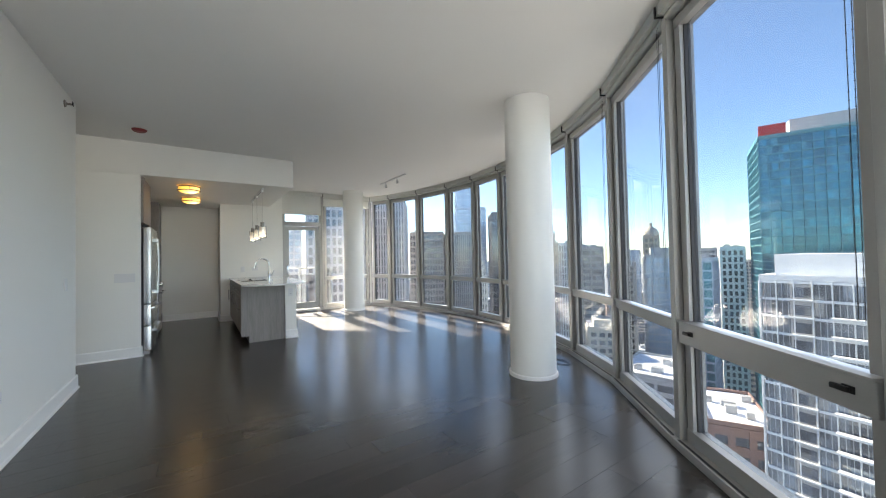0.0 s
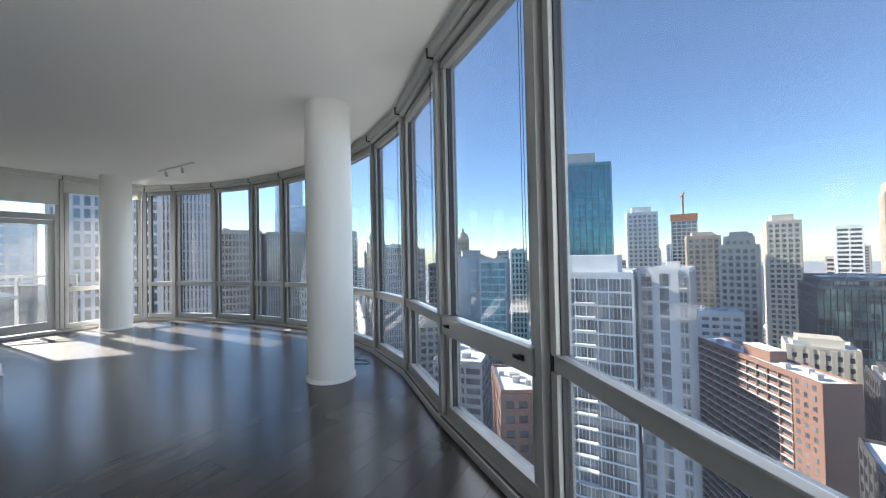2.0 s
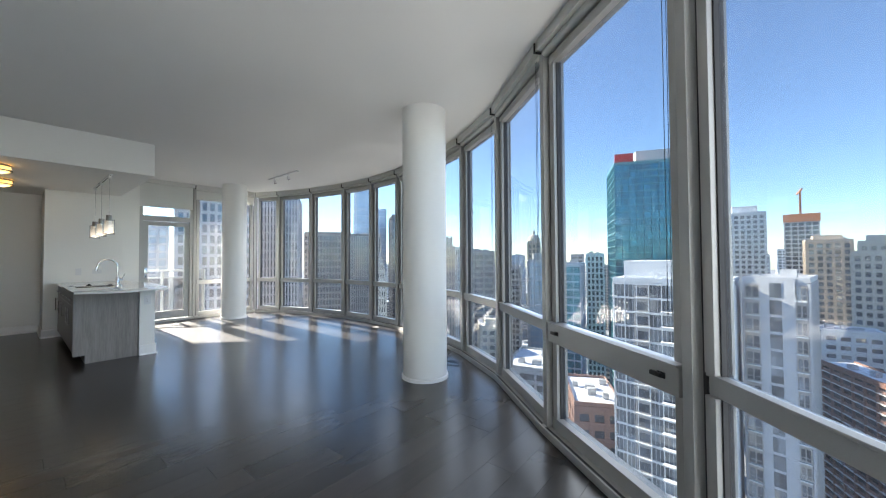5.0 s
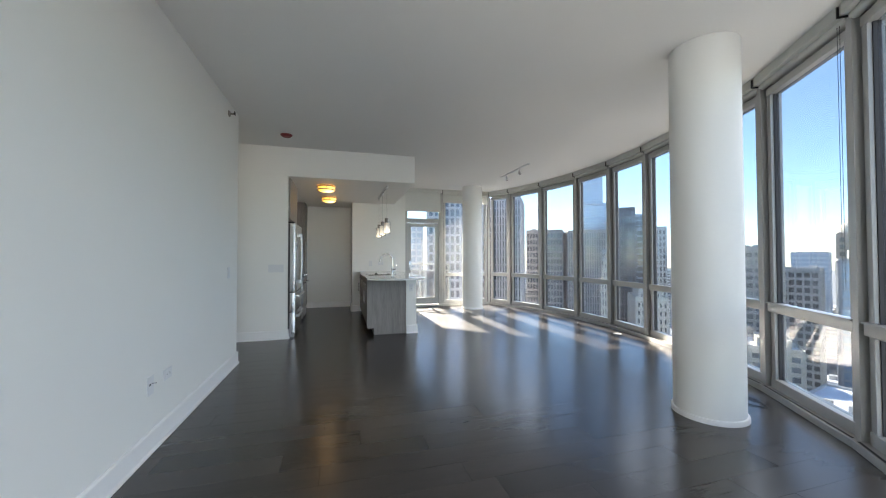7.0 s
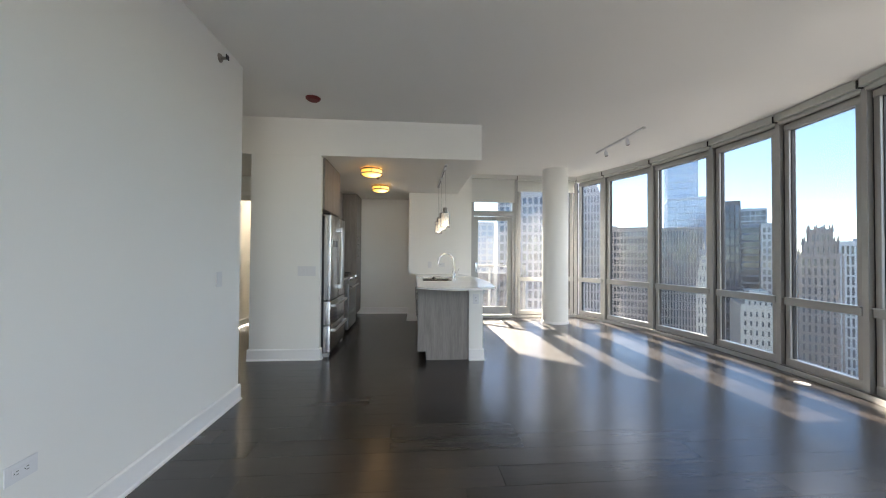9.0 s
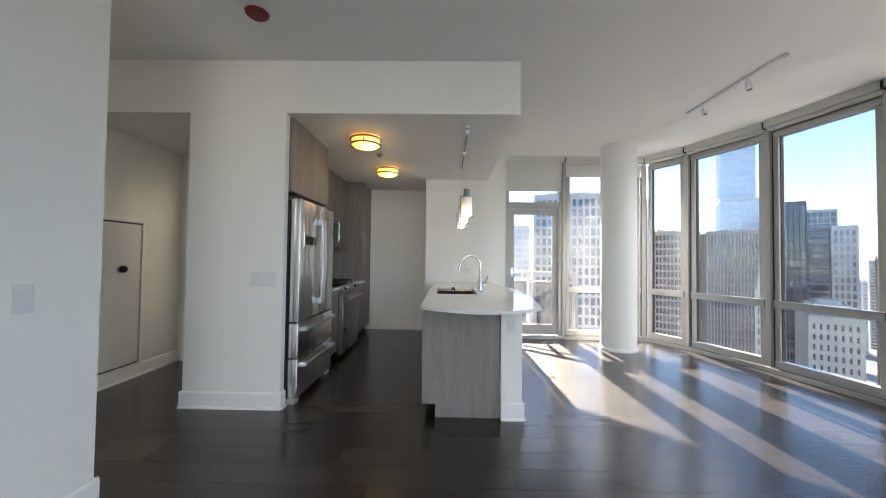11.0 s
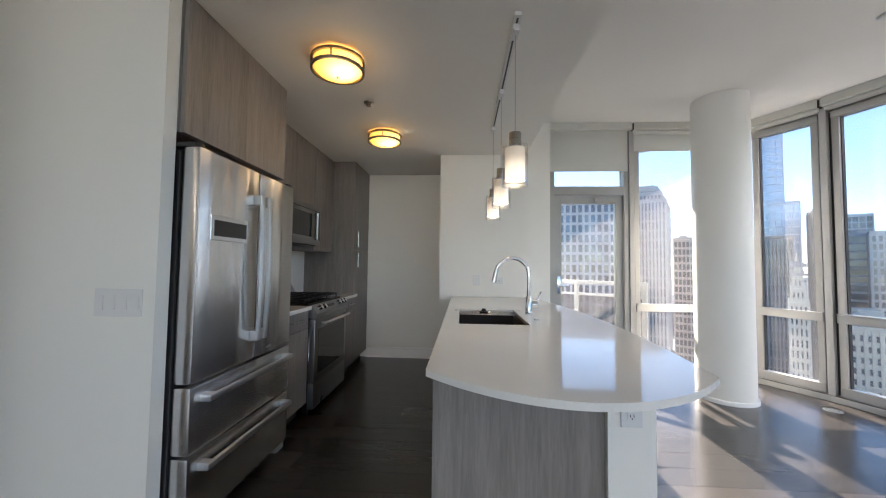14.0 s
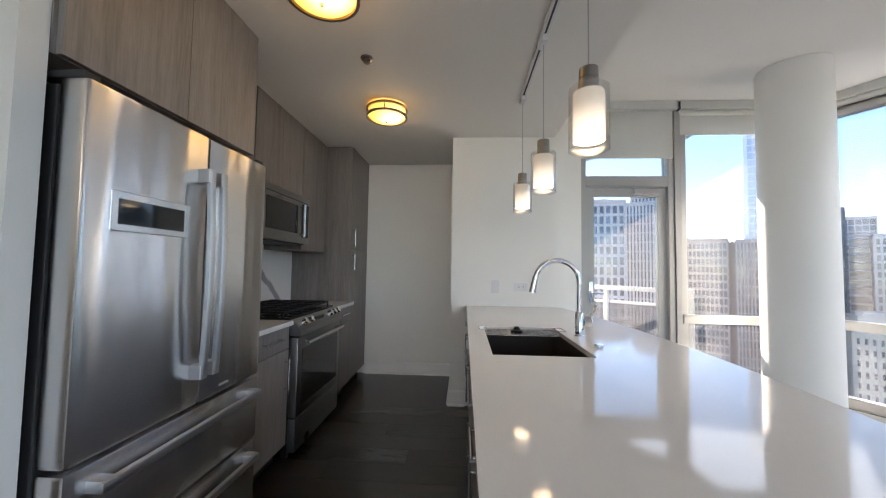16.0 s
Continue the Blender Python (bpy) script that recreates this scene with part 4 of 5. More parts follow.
EAST = 90          # a plate turned to face +x
wall_plate("light_switch", "white rocker switch on the long wall", pose(-0.9495, 5.19, 1.08, 0, 0, EAST), 0.075, 0.12, "switch")
o1 = wall_plate("power_outlet", "white double power outlet low on the wall", pose(-0.9495, 3.78, 0.43, 0, 0, EAST) @ pose(0, 0, 0, 0, 90, 0), 0.075, 0.12, "outlet", 1)
dp = thing("data_plate", pose(-0.9495, 3.54, 0.425, 0, 0, EAST), "white cable plate with coaxial connector", "cable plate")
part("plate", B(-0.0375, 0.0375, -0.006, 0, -0.06, 0.06, bevel=0.002), M_SWITCH, dp)
part("coax", rod(bmesh.new(), (0.008, -0.006, 0.012), (0.008, -0.03, 0.012), 0.006, seg=10), M_CHROME, dp)
part("jack", B(-0.020, -0.006, -0.0085, -0.0061, 0.0, 0.014), M_SLOT, dp)
wall_plate("light_switch", "white four-gang rocker switch on the pier", pose(-0.715, 6.6995, 1.075), 0.212, 0.118, "switch", 4)
wall_plate("light_switch", "white rocker switch above the worktop", pose(0.89, 9.2095, 1.09), 0.075, 0.12, "switch")
wall_plate("power_outlet", "white power outlet above the worktop", pose(1.125, 9.2095, 1.09, 0, 90, 0), 0.075, 0.12, "outlet")
wall_plate("power_outlet", "white power outlet under the worktop's overhang", pose(1.345, 6.5845, 0.745), 0.075, 0.12, "outlet")

ap = thing("access_panel", pose(-2.4195, 7.20, 0.14), "off-white access panel with dark gap, white trim, black knob", "access panel")
# The shadow in the gap is put in as a dark sheet.
part("backing", B(0.0, 0.002, -0.245, 0.245, 0.002, 1.458), M_SLOT, ap, "dark backing painted as the shadow gap round the panel")
part("panel", B(0.0022, 0.012, -0.232, 0.232, 0.018, 1.442, bevel=0.002), M_PLATE, ap)
for a in ((-0.282, -0.2455, -0.035, 1.495), (0.2455, 0.282, -0.035, 1.495)):
    part("frame", B(0.0, 0.02, *a, bevel=0.003), M_TRIM, ap)
for z in (-0.035, 1.459):
    part("frame", B(0.0, 0.02, -0.245, 0.245, z, z + 0.036, bevel=0.003), M_TRIM, ap)
part("knob", lathe(bmesh.new(), [(0, -0.036), (0.026, -0.029), (0.038, 0), (0.026, 0.029), (0, 0.036)], 20, (0.045, 0.0, 0.985)), M_BLACK, ap, "round black knob", True)
part("knob_stem", rod(bmesh.new(), (0.012, 0, 0.985), (0.02, 0, 0.985), 0.012), M_BLACK, ap)
for x, y in ((4.04, 8.68), (4.53, 5.58), (2.33, 9.07)):
    fr = thing("floor_register", pose(x, y, 0.0005), "small round grey floor outlet cover", "floor outlet", "floor outlet covers")
    part("cover", lathe(bmesh.new(), [(0, 0.004), (0.062, 0.004), (0.066, 0.002), (0.066, 0), (0, 0)], 28), M_ALU, fr, smooth=True)
    part("lid_seam", lathe(bmesh.new(), [(0.040, 0.0042), (0.043, 0.0042), (0.043, 0.0046), (0.040, 0.0046), (0.040, 0.0042)], 28), M_SLOT, fr)

cable_path = [(3.62 + 0.10 * math.cos(a / 6) * (1 - a / 90), 3.05 + 0.13 * math.sin(a / 6), 0.006) for a in range(0, 40)]
cable_path += [(4.02 - 0.40 * (1 - k / 8), 3.18 + 0.02 * k, 0.006) for k in range(1, 9)]
solid("loose_cable", tube(bmesh.new(), cable_path, 0.0035, 8), M_BLACK, "thin black cable lying on the floor", "cable", True, kind="")


# ---- the city beyond the windows ----
GROUND = -118.0
M_GROUND = material("winter_street_ground", (0.30, 0.31, 0.33), 0.9, vary=0.55, scale=0.02, grain=0.3, bump=0)
M_SNOW = material("snowy_roof", (0.80, 0.82, 0.86), 0.8, vary=0.12, scale=0.15, grain=2, bump=0)
solid("ground", lathe(bmesh.new(), [(0, 0), (4200, 0)], 96, (0, 0, GROUND)), M_GROUND, "snow-dusted city ground far below", "ground")


def facade(name, colour, rough=0.7):
    return material(name, colour, rough, vary=0.10, scale=0.08, grain=1.2, bump=0)


def glazing(name, colour, rough=0.08, metal=0.55, cell=(2.2, 2.2, 3.3), blinds=(0.50, 0.47, 0.42), swing=1.0):
    """Window glass seen from far: every window has its own tone, and some have pale blinds."""
    mat = material(name, colour, rough, metal, vary=0.3, scale=0.35, grain=0.9, bump=0, rough_vary=0.03)
    nt_ = mat.node_tree
    co, div, flo, rnd, tone = (nt_.nodes.new(k) for k in ("ShaderNodeTexCoord", "ShaderNodeVectorMath", "ShaderNodeVectorMath", "ShaderNodeTexWhiteNoise",
                                                         "ShaderNodeValToRGB"))
    div.operation, flo.operation = "DIVIDE", "FLOOR"
    div.inputs[1].default_value = cell
    nt_.links.new(co.outputs["Object"], div.inputs[0])
    nt_.links.new(div.outputs[0], flo.inputs[0])
    nt_.links.new(flo.outputs[0], rnd.inputs["Vector"])
    tone.color_ramp.interpolation = "CONSTANT"
    stops = ((0.0, [c * (1 - 0.65 * swing) for c in colour]), (0.3, [c * (1 - 0.25 * swing) for c in colour]), (0.55, colour),
             (0.75, [min(1, c * (1 + 0.6 * swing)) for c in colour]), (0.9, blinds))
    ramp_ = tone.color_ramp
    while len(ramp_.elements) < len(stops):
        ramp_.elements.new(0.5)
    for el_, (p_, c_) in zip(ramp_.elements, stops):
        el_.position, el_.color = p_, (*c_, 1)
    nt_.links.new(rnd.outputs["Value"], tone.inputs[0])
    nt_.links.new(tone.outputs[0], nt_.nodes["Principled BSDF"].inputs["Base Color"])
    return mat


G_DARK, G_BLUE = glazing("dark_office_glass", (0.11, 0.13, 0.155), blinds=(0.21, 0.22, 0.22), swing=0.6), glazing("blue_tower_glass", (0.46, 0.58, 0.70), 0.25, 0.35, blinds=(0.48, 0.60, 0.72), swing=0.08)
G_TEAL, G_GREEN = glazing("teal_glass", (0.05, 0.25, 0.33), 0.10, 0.45, (1.6, 1.6, 3.2), (0.11, 0.33, 0.38), 0.5), glazing("green_glass", (0.13, 0.22, 0.19), 0.1, 0.5, blinds=(0.28, 0.36, 0.32))
G_FLAT = glazing("apartment_glass", (0.20, 0.23, 0.26), 0.12, 0.45, blinds=(0.36, 0.36, 0.35), swing=0.8)
F_WHITE, F_CREAM, F_TAN = facade("white_concrete", (0.72, 0.72, 0.71)), facade("cream_stone", (0.58, 0.52, 0.43)), facade("tan_stone", (0.46, 0.38, 0.30))
F_BROWN, F_BRICK, F_GREY = facade("brown_stone", (0.40, 0.365, 0.335)), facade("red_brown_brick", (0.26, 0.155, 0.125)), facade("grey_concrete", (0.42, 0.42, 0.42))
F_PINK, F_DARK, F_STEELBLUE = facade("pale_marble", (0.64, 0.59, 0.57)), facade("dark_metal", (0.13, 0.14, 0.155)), facade("blue_grey_metal", (0.42, 0.49, 0.56), 0.35)
F_SAGE, G_SAGE = facade("sage_green_metal", (0.17, 0.22, 0.19), 0.4), glazing("sage_glass", (0.10, 0.18, 0.155), 0.1, 0.5, (1.7, 1.7, 3.1), (0.22, 0.29, 0.25), 0.9)
F_WHITE_SHADED, F_DARKSHADED = facade("white_concrete_shaded", (0.50, 0.50, 0.51)), facade("dark_brick_shaded", (0.055, 0.052, 0.055))
F_PINKTAN, F_IVORY, F_SKYBLUE = facade("rosy_tan_stone", (0.42, 0.34, 0.29)), facade("ivory_terracotta", (0.66, 0.60, 0.51)), facade("sky_blue_metal", (0.55, 0.64, 0.74), 0.35)
F_TEALF = facade("teal_spandrel", (0.10, 0.30, 0.33), 0.3)
F_ORANGE = facade("orange_netting", (0.42, 0.17, 0.08))
EYE = Vector((0.35, 1.2, 1.27))


def at_angle(az, dist):
    return EYE.x + dist * math.cos(radians(az)), EYE.y + dist * math.sin(radians(az))


def block(parent, w, d, top, bottom, wall_m, glass_m, storey, bay, band_h, pier_w, cx=0.0, cy=0.0, proud=0.35):
    """One upright block of a building: a glazed core, a band at every floor and piers all round, each a piece of its own."""
    part("core", B(cx - w / 2 + proud, cx + w / 2 - proud, cy - d / 2 + proud, cy + d / 2 - proud, bottom, top - 0.3), glass_m, parent)
    part("roof", B(cx - w / 2 + proud + 0.01, cx + w / 2 - proud - 0.01, cy - d / 2 + proud + 0.01, cy + d / 2 - proud - 0.01, top - 0.29, top + 0.1), M_SNOW, parent, "flat roof under snow")
    band = mesh("floor_band", B(-w / 2, w / 2, -d / 2, d / 2, 0, band_h), wall_m)
    z = top - band_h + 0.0
    part("parapet", B(cx - w / 2, cx + w / 2, cy - d / 2, cy - d / 2 + proud, top - 0.1, top + 0.8), wall_m, parent)
    part("parapet", B(cx - w / 2, cx + w / 2, cy + d / 2 - proud, cy + d / 2, top - 0.1, top + 0.8), wall_m, parent)
    part("parapet", B(cx - w / 2, cx - w / 2 + proud, cy - d / 2 + proud, cy + d / 2 - proud, top - 0.1, top + 0.8), wall_m, parent)
    part("parapet", B(cx + w / 2 - proud, cx + w / 2, cy - d / 2 + proud, cy + d / 2 - proud, top - 0.1, top + 0.8), wall_m, parent)
    rng = random.Random(int(w * 37 + d * 11 + top))
    for _ in range(5 if w > 9 else 2):
        ux, uy, us, uh = rng.uniform(-0.36, 0.36) * w, rng.uniform(-0.34, 0.34) * d, rng.uniform(0.7, 1.6), rng.uniform(0.8, 2.0)
        part("roof_unit", B(cx + ux - us, cx + ux + us, cy + uy - us * 0.7, cy + uy + us * 0.7, top + 0.105, top + uh), F_GREY, parent, "grey rooftop unit")
    n = 0
    while z > bottom and n < 42:
        part("floor_band", band, None, parent).location = (cx, cy, z - 0.2)
        z -= storey
        n += 1
    if pier_w:
        low = max(bottom, z)
        pier = mesh("pier", B(-pier_w / 2, pier_w / 2, -0.12, proud - 0.05, low, top - 0.2), wall_m)
        for face in range(4):
            span, deep = (w, d) if face % 2 == 0 else (d, w)
            count = max(2, round(span / bay))
            for k in range(count + 1):
                u = -span / 2 + span * k / count
                ob = part("pier", pier, None, parent)
                ob.matrix_basis = pose(cx, cy, 0, 0, 0, 90 * face) @ pose(u * (1 - pier_w / span), -deep / 2, 0)


def tower(label, az0, az1, el, dist, deep, wall_m, glass_m, storey=3.4, bay=4.0, band_h=1.3, pier_w=1.0, turn=0.0, setbacks=(), hat=0.0, bottom=GROUND):
    az = (az0 + az1) / 2
    width = 2 * dist * math.tan(radians(abs(az1 - az0) / 2))
    x, y = at_angle(az, dist + deep / 2)
    t = thing("tower_building", pose(x, y, 0, 0, 0, az + 90 + turn), label, "building", "city towers")
    if len(label.split()) < 4:
        tagged(t, label + " beyond the windows")
    top = EYE.z + dist * math.tan(radians(el))
    block(t, width, deep, top, bottom, wall_m, glass_m, storey, bay, band_h, pier_w)
    for f, h in setbacks:
        block(t, width * f, deep * f, top + h, top - 0.5, wall_m, glass_m, storey, bay, band_h, pier_w)
        top += h
    if hat:
        f = setbacks[-1][0] if setbacks else 1.0
        part("plant_room", B(-width * f * 0.32, width * f * 0.32, -deep * f * 0.3, deep * f * 0.3, top + 0.1, top + hat, bevel=0.1), wall_m, t, "plant room on the roof")
    return t, top, width


# towards the north-east side
t, top, w = tower("teal glass residential tower with red roof sign", 3.4, 14.6, 13.0, 190, 30, F_TEALF, G_TEAL, 3.2, 3.2, 0.45, 0.16, 12)
part("roof_screen", B(-w * 0.34, w * 0.22, -10, 9, top + 0.1, top + 7.0), F_GREY, t, "grey roof screen")
part("roof_sign", B(w / 2 - 8.5, w / 2 - 0.5, 13.2, 14.0, top + 0.8, top + 5.0), material("red_sign", (0.55, 0.03, 0.03), 0.5), t, "plain red roof sign")
t, top, w = tower("white concrete apartment tower with window bands", -1.0, 13.0, -3.6, 84, 20, F_WHITE, G_FLAT, 3.0, 2.35, 0.42, 0.16, -8)
for k in range(14):
    part("balcony", B(w / 2 - 0.2, w / 2 + 1.3, -4.0, 3.0, top - 6.0 - 3.0 * k, top - 5.75 - 3.0 * k), F_WHITE, t)
    part("balcony", B(-3.0, 1.2, 10.1, 11.4, top - 6.0 - 3.0 * k, top - 5.75 - 3.0 * k), F_WHITE, t)
thin = mesh("mullion", B(-0.05, 0.05, -0.05, 0.05, top - 75, top - 0.5), F_GREY)
for k in range(28):
    if k % 3:
        part("mullion", thin, None, t).location = (-w / 2 + w * k / 27, 9.72, 0)
for k in range(27):
    if k % 3:
        part("mullion", thin, None, t).location = (w / 2 - 0.28, -10 + 20 * k / 26, 0)
part("loggia_bay", B(w * 0.16, w * 0.30, 9.2, 10.02, GROUND, top - 0.7), F_BROWN, t, "grey-brown balcony bay")
for k in range(22):
    part("loggia_window", B(w * 0.175, w * 0.285, 10.03, 10.06, top - 2.9 - 3.0 * k, top - 1.2 - 3.0 * k), G_DARK, t)
    part("loggia_slab", B(w * 0.155, w * 0.305, 10.03, 10.5, top - 3.45 - 3.0 * k, top - 3.2 - 3.0 * k), F_WHITE, t)
part("penthouse_wall", B(-w / 2 + 3.0, w / 2 - 1.5, -6.0, 7.0, top + 0.1, top + 4.4, bevel=0.05), F_WHITE, t, "white blank penthouse wall")
# The wing's white concrete is greyed: its shaded side is in the colour.
t, top, w = tower("white and glass apartment tower wing", -7.2, -1.3, -3.0, 86, 14, F_WHITE_SHADED, G_FLAT, 3.0, 1.6, 0.4, 0.22, -6)
part("white_pier", B(-2.6, 2.0, 6.9, 7.30, GROUND, top + 0.6), F_WHITE_SHADED, t, "tall plain white pier, greyed as if in shade")
for k in range(26):
    part("strip_window", B(-0.9, 0.7, 7.31, 7.36, top - 2.8 - 3.0 * k, top - 0.3 - 3.0 * k), G_FLAT, t)
for x0, x1 in ((2.0, w / 2 - 0.3), (-w / 2 + 0.3, -2.6)):
    part("loggia_bay", B(x0 + 0.02, x1, 6.9, 7.15, GROUND, top - 0.7), F_BROWN, t, "grey-brown balcony bay")
    for k in range(24):
        part("loggia_window", B(x0 + 0.2, (x0 + x1) / 2 - 0.1, 7.16, 7.20, top - 2.9 - 3.0 * k, top - 1.0 - 3.0 * k), G_DARK, t)
        part("loggia_window", B((x0 + x1) / 2 + 0.1, x1 - 0.2, 7.16, 7.20, top - 2.9 - 3.0 * k, top - 1.0 - 3.0 * k), G_FLAT, t)
        part("loggia_slab", B(x0 + 0.05, x1, 7.155, 7.55, top - 3.35 - 3.0 * k, top - 3.15 - 3.0 * k), F_WHITE, t)
        part("loggia_rail", B(x0 + 0.05, x1, 7.50, 7.54, top - 2.25 - 3.0 * k, top - 2.17 - 3.0 * k), F_GREY, t)
tower("white slab apartment tower", -2.6, 1.2, 5.2, 300, 18, F_WHITE, G_FLAT, 3.2, 3.6, 1.3, 1.2, 6, hat=5)
t, top, w = tower("tower under construction wrapped in orange netting", -7.1, -4.2, 4.4, 420, 20, F_GREY, G_DARK, 3.6, 4.5, 1.0, 0.8, 0)
part("netting", B(-w / 2 - 0.5, w / 2 + 0.5, -10.6, 10.6, top - 4, top + 2.5), F_ORANGE, t, "orange safety netting")
crane = thing("tower_crane", pose(*at_angle(-5.6, 428), top), "slender red tower crane", "crane")
part("mast", B(-0.7, 0.7, -0.7, 0.7, 2.45, 22), F_ORANGE, crane)
part("jib", B(-13, 22, -0.5, 0.5, 22.01, 23.2), F_ORANGE, crane)
tower("beige apartment tower", -9.4, -5.8, 1.6, 260, 20, F_TAN, G_FLAT, 3.2, 3.4, 1.2, 1.1, 5, hat=3)
tower("cream apartment tower with setbacks", -13.3, -9.5, 0.3, 220, 18, F_CREAM, G_FLAT, 3.2, 2.8, 1.3, 1.1, -4, setbacks=((0.75, 4),), hat=3)
tower("grey-beige apartment tower with twin crown", -16.6, -13.6, 3.0, 320, 18, F_CREAM, G_FLAT, 3.3, 3.2, 1.3, 1.2, 8, hat=5)
tower("slim white office tower", -21.2, -19.2, 2.1, 430, 16, F_WHITE, G_DARK, 3.6, 8, 1.6, 0.9, 4)
t, top, w = tower("tan stone skyscraper with pyramid roof", -24.6, -22.5, 5.2, 380, 16, F_TAN, G_FLAT, 3.6, 3.0, 1.2, 1.4, 10, setbacks=((0.86, 7),))
part("pyramid_roof", rod(bmesh.new(), (0, 0, top), (0, 0, top + 6), 6.5, 0.6, 4), F_DARK, t, "dark pyramid roof")
tower("dark green glass office block", -24.6, -16.8, -4.4, 200, 30, F_DARK, G_GREEN, 3.6, 1.8, 0.45, 0.22, 14, setbacks=((0.9, 3.0),))
tower("green glass apartment tower", -35.5, -27.2, 0.4, 85, 16, F_SAGE, G_SAGE, 3.1, 1.7, 0.42, 0.10, 4)
tower("red-brown granite skyscraper", -32.5, -28.2, 8.0, 330, 26, F_BRICK, G_DARK, 3.8, 3.2, 1.5, 1.2, 0)


def brick_hotel():
    """A long slab: balcony lines on its broad side, a blank brick end towards the street, a snowy roof with stair houses."""
    t = thing("hotel_building", pose(128.8, -41.1, -35.0, 0, 0, 23.1), "long red-brown brick hotel with white balcony lines", "building", "city towers")
    L, DEEP, LOW, STOREY = 53.0, 9.5, GROUND + 35.0, 2.75      # local x runs along the broad side, away from the corner; -y is its depth
    part("core", B(0.4, L, -DEEP + 0.3, -0.6, LOW, -0.6), G_DARK, t)
    part("end_wall", B(0.0, 0.39, -DEEP, 0.0, LOW, 0.7), F_REDBRICK, t, "blank red brick end wall")
    part("end_return", B(0.395, 9.0, -0.55, 0.0, LOW, 0.7), F_REDBRICK, t)
    part("roof", B(0.4, L - 0.1, -DEEP + 0.35, -0.65, -0.59, 0.1), M_SNOW, t, "flat roof under snow")
    part("parapet", B(9.01, L, -0.55, -0.05, -0.9, 0.7), F_REDBRICK, t)
    part("parapet", B(0.395, L, -DEEP, -DEEP + 0.29, LOW, 0.7), F_REDBRICK, t)
    for k in range(26):
        z = -2.6 - STOREY * k
        part("balcony_line", B(9.02, L, -0.55, 0.28, z - 0.16, z), F_WHITE, t)
        part("spandrel", B(9.02, L, -0.59, -0.35, z + 0.01, z + 0.85), F_BRICK, t)
        for x in (1.6, 4.2, 6.8):
            part("window", B(x, x + 1.3, -0.02, 0.03, z + 0.6, z + 2.0), G_FLAT, t)
    fin = mesh("party_wall", B(-0.12, 0.12, -0.5, 0.22, LOW, -0.9), F_BRICK)
    for k in range(11):
        part("party_wall", fin, None, t).location = (9.3 + 4.3 * k, 0, 0)
    part("stair_house", B(20.0, 31.0, -7.5, -2.5, 0.11, 3.6), F_REDBRICK, t, "brick stair house on the roof")
    part("stair_house_roof", B(19.9, 31.1, -7.6, -2.4, 3.61, 3.8), M_SNOW, t)
    for x, y in ((4.0, -4.0), (9.0, -6.0), (13.5, -3.5), (36.0, -5.0), (43.0, -4.0)):
        part("roof_unit", B(x, x + 2.2, y, y + 1.6, 0.11, 1.7, bevel=0.05), F_GREY, t)


F_REDBRICK = facade("red_brick", (0.23, 0.120, 0.090))
brick_hotel()
tower("low white podium block", -11.4, -6.7, -8.1, 205, 12, F_WHITE, G_FLAT, 3.4, 4, 1.8, 1.2, 12)
tower("cream mid-rise hotel", -20.8, -15.0, -11.2, 168, 14, F_CREAM, G_FLAT, 3.2, 3, 1.5, 1.4, 8, hat=3)
tower("grey mid-rise with punched windows", -30.0, -25.3, -3.4, 210, 18, F_GREY, G_FLAT, 3.3, 3, 1.4, 1.4, 12)
tower("white concrete grid tower", 15.3, 17.8, 0.3, 210, 14, F_WHITE, G_DARK, 3.1, 2.6, 1.0, 0.9, 5)
tower("blue-green glass apartment block", 17.9, 22.0, -1.2, 150, 16, F_STEELBLUE, G_TEAL, 3.1, 2.4, 0.6, 0.2, -8)
tower("grey glass apartment block", 21.6, 26.2, -0.6, 190, 18, F_GREY, G_BLUE, 3.2, 2.6, 0.6, 0.3, 6, hat=4)
t, top, w = tower("brown stone tower with domed lantern", 24.2, 26.2, 2.2, 260, 12, F_TAN, G_DARK, 3.4, 2.6, 1.2, 1.1, 0)
part("dome", lathe(bmesh.new(), [(4.4, 0), (4.6, 2), (3.6, 4.6), (1.6, 6.2), (0.9, 6.6), (0.9, 9), (0, 9.6)], 20, (0, 0, top)), F_CREAM, t, "rounded stone dome", True)
tower("grey-brown apartment slab", 31.5, 35.0, 0.8, 190, 14, F_BROWN, G_FLAT, 3.1, 6, 1.3, 0.8, 8)
tower("pale office tower", 27.2, 30.6, -1.6, 240, 16, F_GREY, G_DARK, 3.6, 3, 1.3, 0.8, -6)
tower("grey mid-rise block with snowy roof", -27.2, -25.0, -9.8, 160, 14, F_GREY, G_DARK, 3.3, 2.6, 1.3, 0.9, 10, hat=3)
# Dark low blocks, their brick deepened further for the shade between towers.
tower("dark low-rise with pale cornice", -25.2, -21.6, -13.6, 150, 16, F_DARKSHADED, G_DARK, 3.4, 2.8, 1.0, 0.7, 12, hat=3)
tower("low dark podium with snowy roof", -27.3, -21.4, -23.0, 105, 22, F_DARKSHADED, G_DARK, 3.6, 4.0, 1.2, 0.6, 14)
tower("brick warehouse with snowy roof", 13.5, 20.5, -21.0, 95, 22, F_BRICK, G_DARK, 3.8, 4.0, 1.9, 1.2, 10)
tower("low concrete garage under snow", 21.0, 29.0, -17.0, 120, 26, F_GREY, G_DARK, 3.3, 6.0, 1.3, 0.7, -12)
tower("pale mid-rise apartment block", 29.0, 34.0, -11.0, 160, 20, F_CREAM, G_FLAT, 3.2, 3.2, 1.4, 1.1, 6, hat=3)
